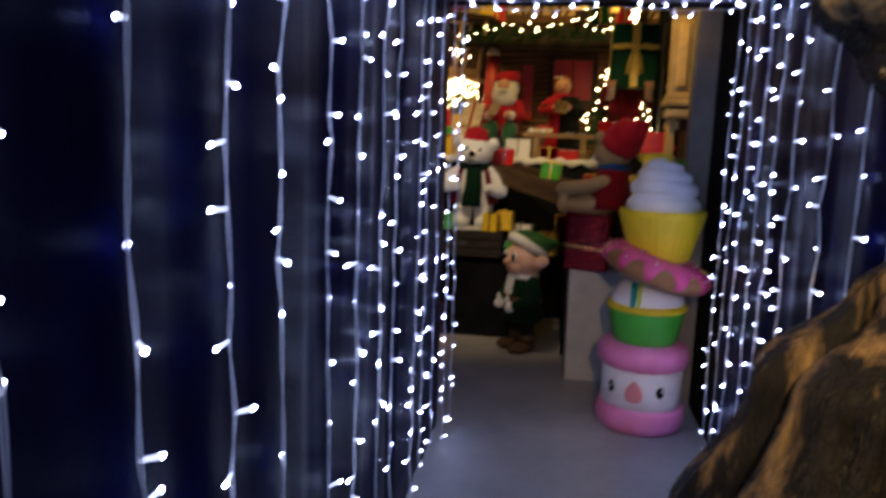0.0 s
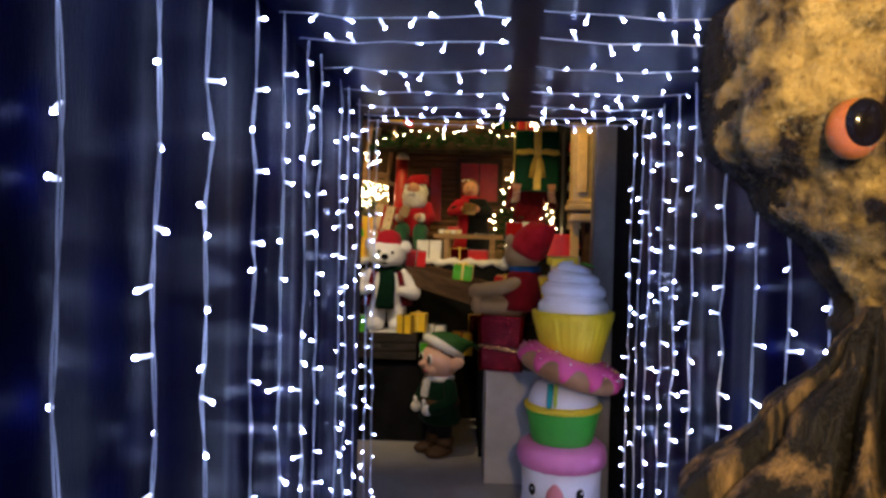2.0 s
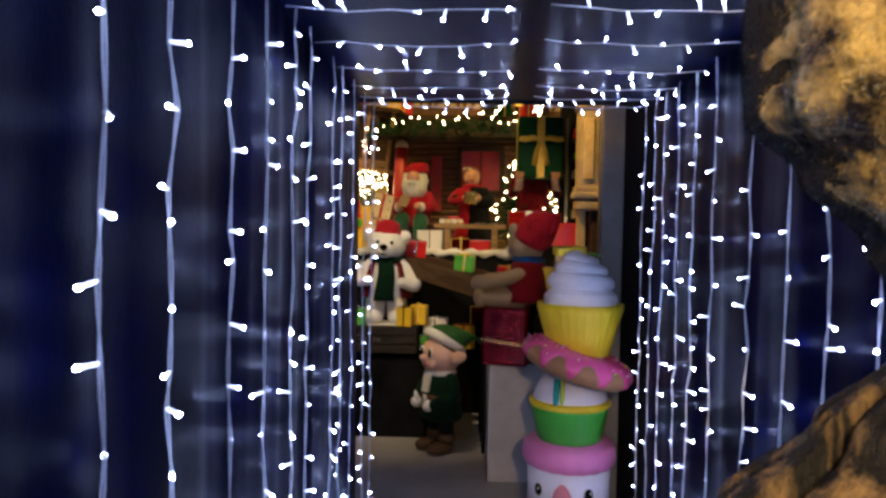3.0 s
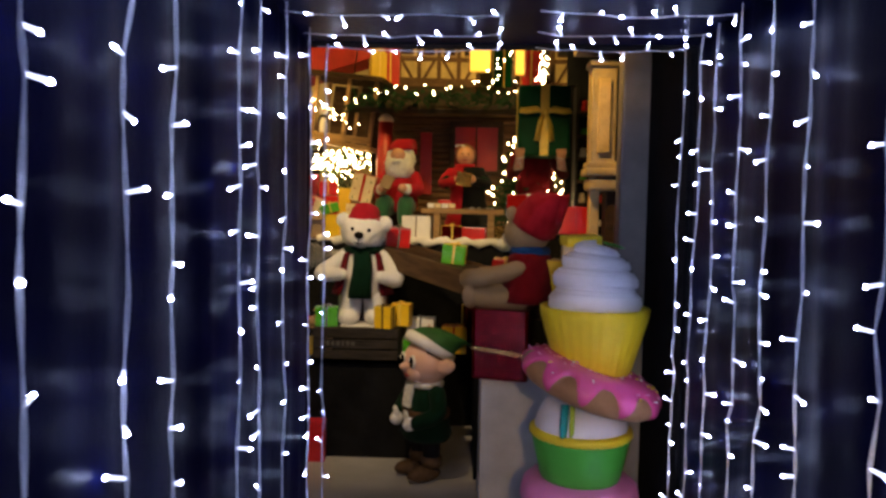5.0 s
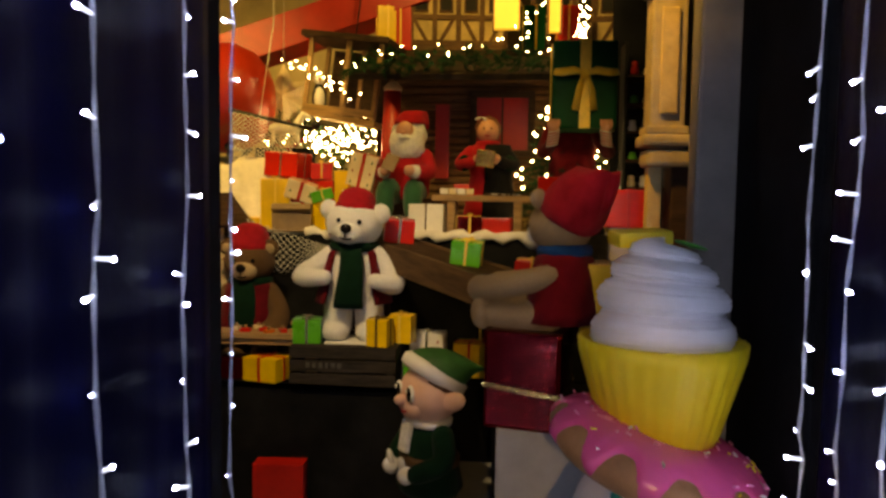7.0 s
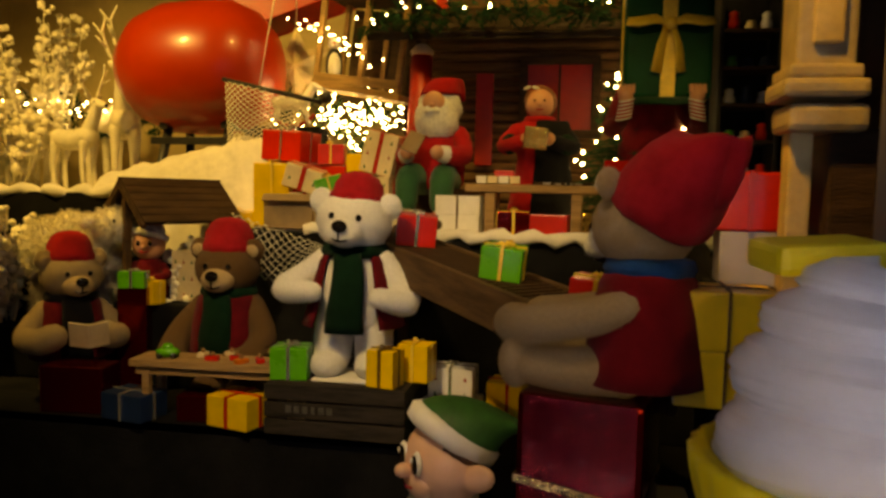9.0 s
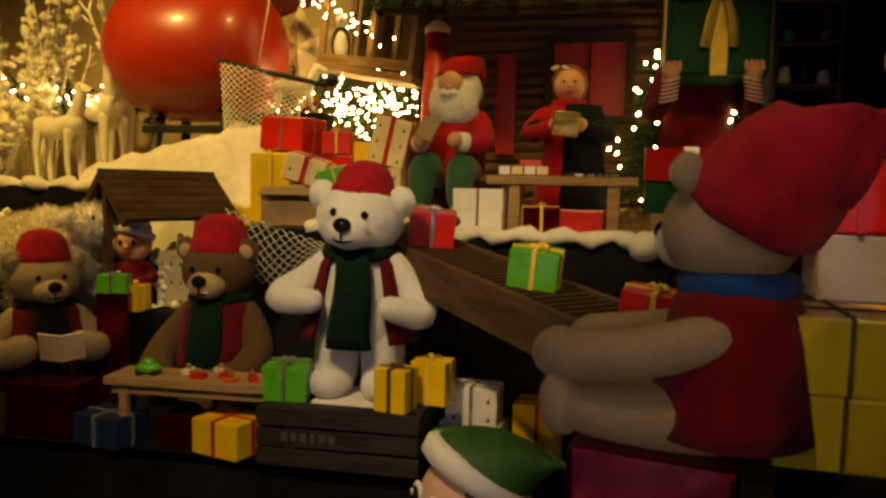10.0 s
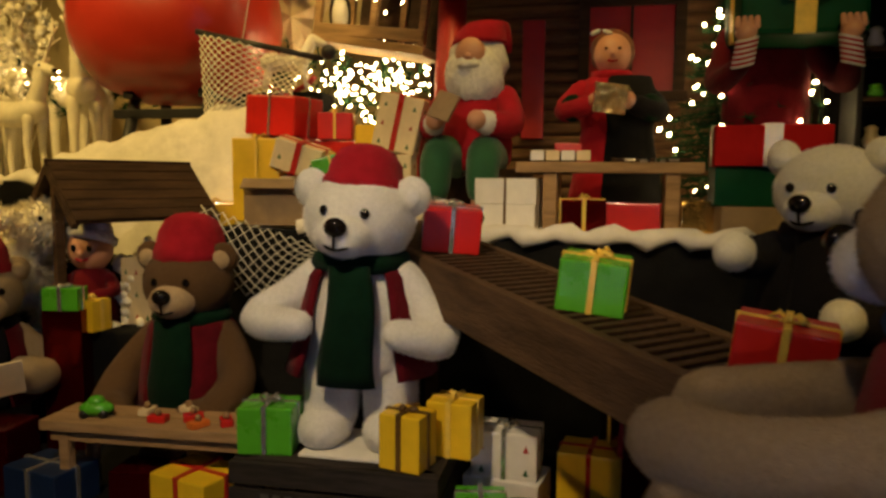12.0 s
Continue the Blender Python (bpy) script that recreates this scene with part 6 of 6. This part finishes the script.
def frosted_bush(m, radius, height, n, label, seed):
    """White branching twigs with small buds."""
    rnd = random.Random(seed)
    t = base("frosted_bush", m, label, "frosted bush", "frosted bushes")
    s = Shape()
    tips = []
    for i in range(n):
        a = rnd.uniform(0, 6.28)
        r = radius * math.sqrt(rnd.random())
        p0 = Vector((math.cos(a) * r * 0.4, math.sin(a) * r * 0.4, 0))
        p1 = Vector((math.cos(a) * r, math.sin(a) * r, height * rnd.uniform(0.45, 1.0)))
        mid = p0.lerp(p1, 0.5) + Vector((rnd.uniform(-1, 1), rnd.uniform(-1, 1), rnd.uniform(-0.3, 0.6))) * radius * 0.15
        s.tube([p0, mid, p1], [0.007, 0.006, 0.003], FROST, seg=5)
        for q in range(9):
            f = rnd.uniform(0.3, 1)
            c = mid.lerp(p1, f)
            e = c + Vector((rnd.uniform(-1, 1), rnd.uniform(-1, 1), rnd.uniform(-0.4, 1))).normalized() * rnd.uniform(0.03, 0.08)
            s.tube([c, e], [0.004, 0.003], FROST, seg=4)
            tips += [e, c.lerp(e, 0.5)]
    s.done("branchwork", t)
    s = Shape()
    for p in tips:
        r = rnd.uniform(0.014, 0.030)
        bmesh.ops.create_icosphere(s.bm, subdivisions=1, radius=r, matrix=Matrix.Translation(p) @ Matrix.Diagonal((1, 1, rnd.uniform(0.6, 1.3), 1)))
    s.paint(0, FROST, True)
    tagged(s.done("bud_mass", t), kind="stuff")
    return t


frosted_bush(pose(-1.52, 5.93, 0.60), 0.10, 0.62, 26, "white frosted twig bush behind the shelter", 2)
frosted_bush(pose(-2.50, 5.80, 0.60), 0.22, 0.75, 50, "white frosted twig bush behind the bears", 3)
frosted_bush(pose(-3.30, 7.3, 1.444), 0.40, 1.20, 34, "tall white frosted twig bush on the stage", 5)
frosted_bush(pose(-2.95, 6.52, 1.444), 0.22, 0.45, 30, "white frosted twig bush on the stage", 6)


def sheep(m, label):
    s = Shape()
    s.ball((0.17, 0.24, 0.17), (0, 0, 0.33), FROST, seg=40, rough=0.03, rscale=16)
    s.ball((0.075, 0.10, 0.075), (0, -0.27, 0.46), FROST, seg=28, rough=0.012, rscale=20)
    for sx in (-1, 1):
        s.ball((0.05, 0.02, 0.025), (sx * 0.09, -0.24, 0.48), FROST, rot=(0, sx * 25, 0), seg=12)
        for y in (-0.13, 0.13):
            s.limb([(sx * 0.08, y, 0.22), (sx * 0.08, y, 0.03)], [0.035, 0.028], FROST, seg=10)
        s.ball((0.009, 0.006, 0.009), (sx * 0.05, -0.345, 0.485), EYE_BLACK, seg=8)
    return tagged(s.done("sheep_figure", m=m, fuzz=(16000, 0.03, 0.003, 0.1)), label, "figurine", "white sheep figures")


sheep(pose(-2.08, 5.88, 0.83, 0, 0, 72), "fluffy white sheep figure behind the bears")
tagged(Shape().box((0.75, 0.24, 0.23), (-2.15, 5.84, 0.715), BLACK, bevel=0.01).done("riser"), "black draped riser under the sheep figure", "riser")
t = base("garland", Matrix(), "green fir garland with snow behind the white animals", "garland")
s = Shape()
rnd = random.Random(77)
for i in range(110):
    f = rnd.random()
    p = (-3.7 + 1.4 * f, 7.4 + rnd.uniform(-0.06, 0.06), 1.93 + 0.06 * math.sin(f * 7) + rnd.uniform(-0.09, 0.09))
    fir_sprays(s, p, (rnd.uniform(-1, 1), rnd.uniform(-1, 0.3), rnd.uniform(-0.8, 0.8)), 0.09, 20, rnd, NEEDLE)
s.done("greenery", t)

# ---- half-timbered houses above ----
def timber_house(m, w, h, label):
    t = base("timber_house", m, label, "model house")
    Shape().box((w, 0.3, h), (0, 0.15, h / 2), PLASTER, bevel=0).done("wall", t)
    for i in range(5):
        Shape().box((0.035, 0.03, h), (-w / 2 + 0.0175 + (w - 0.035) * i / 4, -0.005, h / 2), TIMBER, bevel=0.003).done("timber", t)
    for z in (0.02, h * 0.36, h * 0.72, h - 0.02):
        Shape().box((w, 0.026, 0.035), (0, -0.006, z), TIMBER, bevel=0.003).done("timber", t)
    for i in range(4):
        x = -w / 2 + (w) * (i + 0.5) / 4
        Shape().box((0.025, 0.024, h * 0.38), (x, -0.005, h * 0.18), TIMBER, rot=(0, 30 if i % 2 else -30, 0), bevel=0.003).done("timber", t)
        wn = Shape().box((0.10, 0.02, h * 0.24), (x, -0.008, h * 0.54), TIMBER, bevel=0.003).done("window", t)
        Shape().box((0.078, 0.008, h * 0.20), (x, -0.020, h * 0.54), WALL, bevel=0).done("pane", wn)
    Shape().box((w * 1.06, 0.5, 0.03), (0, 0.10, h + 0.10), SHINGLE, rot=(28, 0, 0)).done("roof", t)
    Shape().box((w + 0.02, 0.34, 0.04), (0, 0.15, -0.02), TIMBER).done("beam", t)
    return t


tagged(Shape().box((2.0, 1.1, 0.06), (0.15, 7.62, 2.50), WOODD, bevel=0.004).box((0.1, 0.1, 1.34), (-0.75, 8.0, 1.81), WOODD).box((0.1, 0.1, 1.34), (1.05, 8.0, 1.81), WOODD).done("gallery"), "dark wooden gallery carrying the model houses", "gallery")
timber_house(pose(-0.22, 7.15, 2.57, 0, 0, 6), 0.70, 0.55, "yellow half-timbered model house with brown beams")
timber_house(pose(0.60, 7.30, 2.57, 0, 0, -4), 0.62, 0.60, "yellow half-timbered model house with brown beams")
LANTERN = mat("lantern_glow", (0.9, 0.6, 0.15), 0.5, vary=0.1, scale=6, bump=0, emit=(1.0, 0.50, 0.04), power=0.9)
for i, (x, z0, w, h) in enumerate(((0.12, 2.60, 0.17, 0.36), (0.43, 2.58, 0.08, 0.34))):
    t = base("paper_lantern", pose(x, 6.78, z0), "glowing yellow paper lantern panel hanging above cabin", "lantern", "yellow paper lanterns")
    Shape().box((w, 0.06, h), (0, 0, h / 2), LANTERN, bevel=0.008).done("shade", t)
    for sx in (-1, 1):
        Shape().box((0.012, 0.075, h + 0.02), (sx * w / 2, 0, h / 2), WOODL, bevel=0.002).done("frame_bar", t)
    Shape().tube([(0, 0, h), (0, 0, 3.6 - z0)], 0.003, BLACKPAINT, seg=5).done("cord", t)
for i, (x, z0, c) in enumerate(((-0.62, 2.60, "red"), (0.54, 2.53, "red"), (-0.72, 2.53, "yellow"), (0.30, 2.53, "darkgreen"))):
    present(pose(x, 7.12 if c != "yellow" else 7.1, 2.53, 0, 0, 9 * i), (0.15, 0.10, 0.30), P_[c], GOLD, c.replace("dark", "dark ") + " present on the gallery edge", GP, bow=False)

# ---- furry beast beside the path ----
def beast(m):
    """Heavy pear-shaped head with a narrow chin in a dark hood, over a pleated fur cape."""
    s = Shape()

    def soft(x, table):
        for (a, va), (b, vb) in zip(table, table[1:]):
            if x <= b:
                f = max(0.0, (x - a) / (b - a))
                f = f * f * (3 - 2 * f)
                return va + (vb - va) * f
        return table[-1][1]

    head = ((-0.300, 0.012), (-0.24, 0.025), (-0.165, 0.070), (-0.055, 0.168), (0.03, 0.248), (0.14, 0.265), (0.24, 0.25), (0.32, 0.18), (0.365, 0.09), (0.385, 0.02))
    eyes = ((-0.135, 0.030), (0.035, 0.040))

    def skin(x, z):
        d = 0.0
        for ex, ez in eyes:
            q = math.hypot((x - ex) / 0.052, (z - ez) / 0.058)
            d -= 0.034 * math.exp(-q * q)                                      # socket
            d += 0.020 * math.exp(-((q - 1.75) / 0.42) ** 2) * (0.5 + 0.5 * math.tanh((z - ez + 0.02) * 30))   # brow roll
            d += 0.012 * math.exp(-((q - 2.6) / 0.35) ** 2)                     # outer fold
        d += 0.045 * math.exp(-((x + 0.045) / 0.085) ** 2 - ((z + 0.085) / 0.080) ** 2)                        # snout
        d -= 0.022 * math.exp(-((x + 0.075) / 0.022) ** 2 - ((z + 0.045) / 0.018) ** 2)                        # nostril
        d += 0.016 * math.exp(-((x + 0.215 + 0.12 * z) / 0.022) ** 2)           # cheek roll
        return d

    def loft(grow, back, material, seed, amp):
        rows, n = [], 84
        for k in range(n + 1):
            z = -0.300 + 0.685 * k / n
            a = soft(z, head) + grow
            row = []
            for j in range(150):
                t = 2 * math.pi * j / 150
                x = a * math.cos(t) if math.cos(t) < 0 else min(a, 0.135 + grow * 0.3) * math.cos(t)
                b = min(0.215, a * 0.86 + 0.012)
                y = b * math.sin(t) * (1.0 if math.sin(t) < 0 else 0.8) + back
                lump = amp * noise.fractal((x * 11 + seed, y * 11, z * 11), 0.9, 2.0, 4)
                p = Vector((x, y, z))
                out = Vector((math.cos(t) * 0.8, math.sin(t), 0)).normalized()
                p += out * (lump + (skin(x, z) * max(0.0, -math.sin(t)) if not back else 0.0)) * min(1, a / 0.12)
                row.append(p)
            rows.append(row)
        s.ring(rows, material, close=True)

    loft(0.0, 0.0, BEASTFUR, 1.0, 0.022)
    loft(0.010, 0.055, BEASTDARK, 5.0, 0.006)
    for ex, ez in eyes:
        s.ball((0.037, 0.034, 0.044), (ex, -0.178, ez), AMBEREYE, seg=32)
        s.ball((0.028, 0.012, 0.034), (ex + 0.003, -0.206, ez + 0.006), EYE_BLACK, seg=24)
    # neck ball coloured dark in place of the shade below the chin
    s.ball((0.070, 0.07, 0.060), (0.03, 0.05, -0.285), BEASTDARK, seg=48, rough=0.02, rscale=14)
    # cape: pleats that fan out from the neck
    wide = ((-1.66, 0.44), (-0.85, 0.40), (-0.56, 0.285), (-0.42, 0.165), (-0.31, 0.070), (-0.235, 0.030))
    rows = []
    for k in range(80):
        z = -0.235 - 1.415 * (k / 79) ** 1.25
        r = soft(z, wide)
        ramp = min(1, (-0.235 - z) / 0.26)
        row = []
        for j in range(300):
            t = 2 * math.pi * j / 300
            c, q = math.cos(t), math.sin(t)
            w = noise.noise((c * 1.7, q * 1.7, z * 0.9)) * 1.6
            pleat = abs(math.sin(t * 6 + w * 2.2 + 0.6)) ** 0.8 - 0.55
            f = 0.080 * ramp * pleat + 0.014 * ramp * noise.fractal((c * 7, q * 7, z * 6), 0.9, 2.0, 3)
            x = (r + f) * c if c < 0 else min(r + f, 0.13) * c
            row.append(Vector((x, (0.62 * r + f) * q - 0.03, z)))
        rows.append(row)
    s.ring(rows, BEASTBODY, close=True)
    return tagged(s.done("beast_statue", m=m, fuzz=(42000, 0.007, 0.0009, 1.1)), "furry brown beast statue with amber eyes beside the path", "statue")


beast(pose(0.650, 1.22, 1.665))
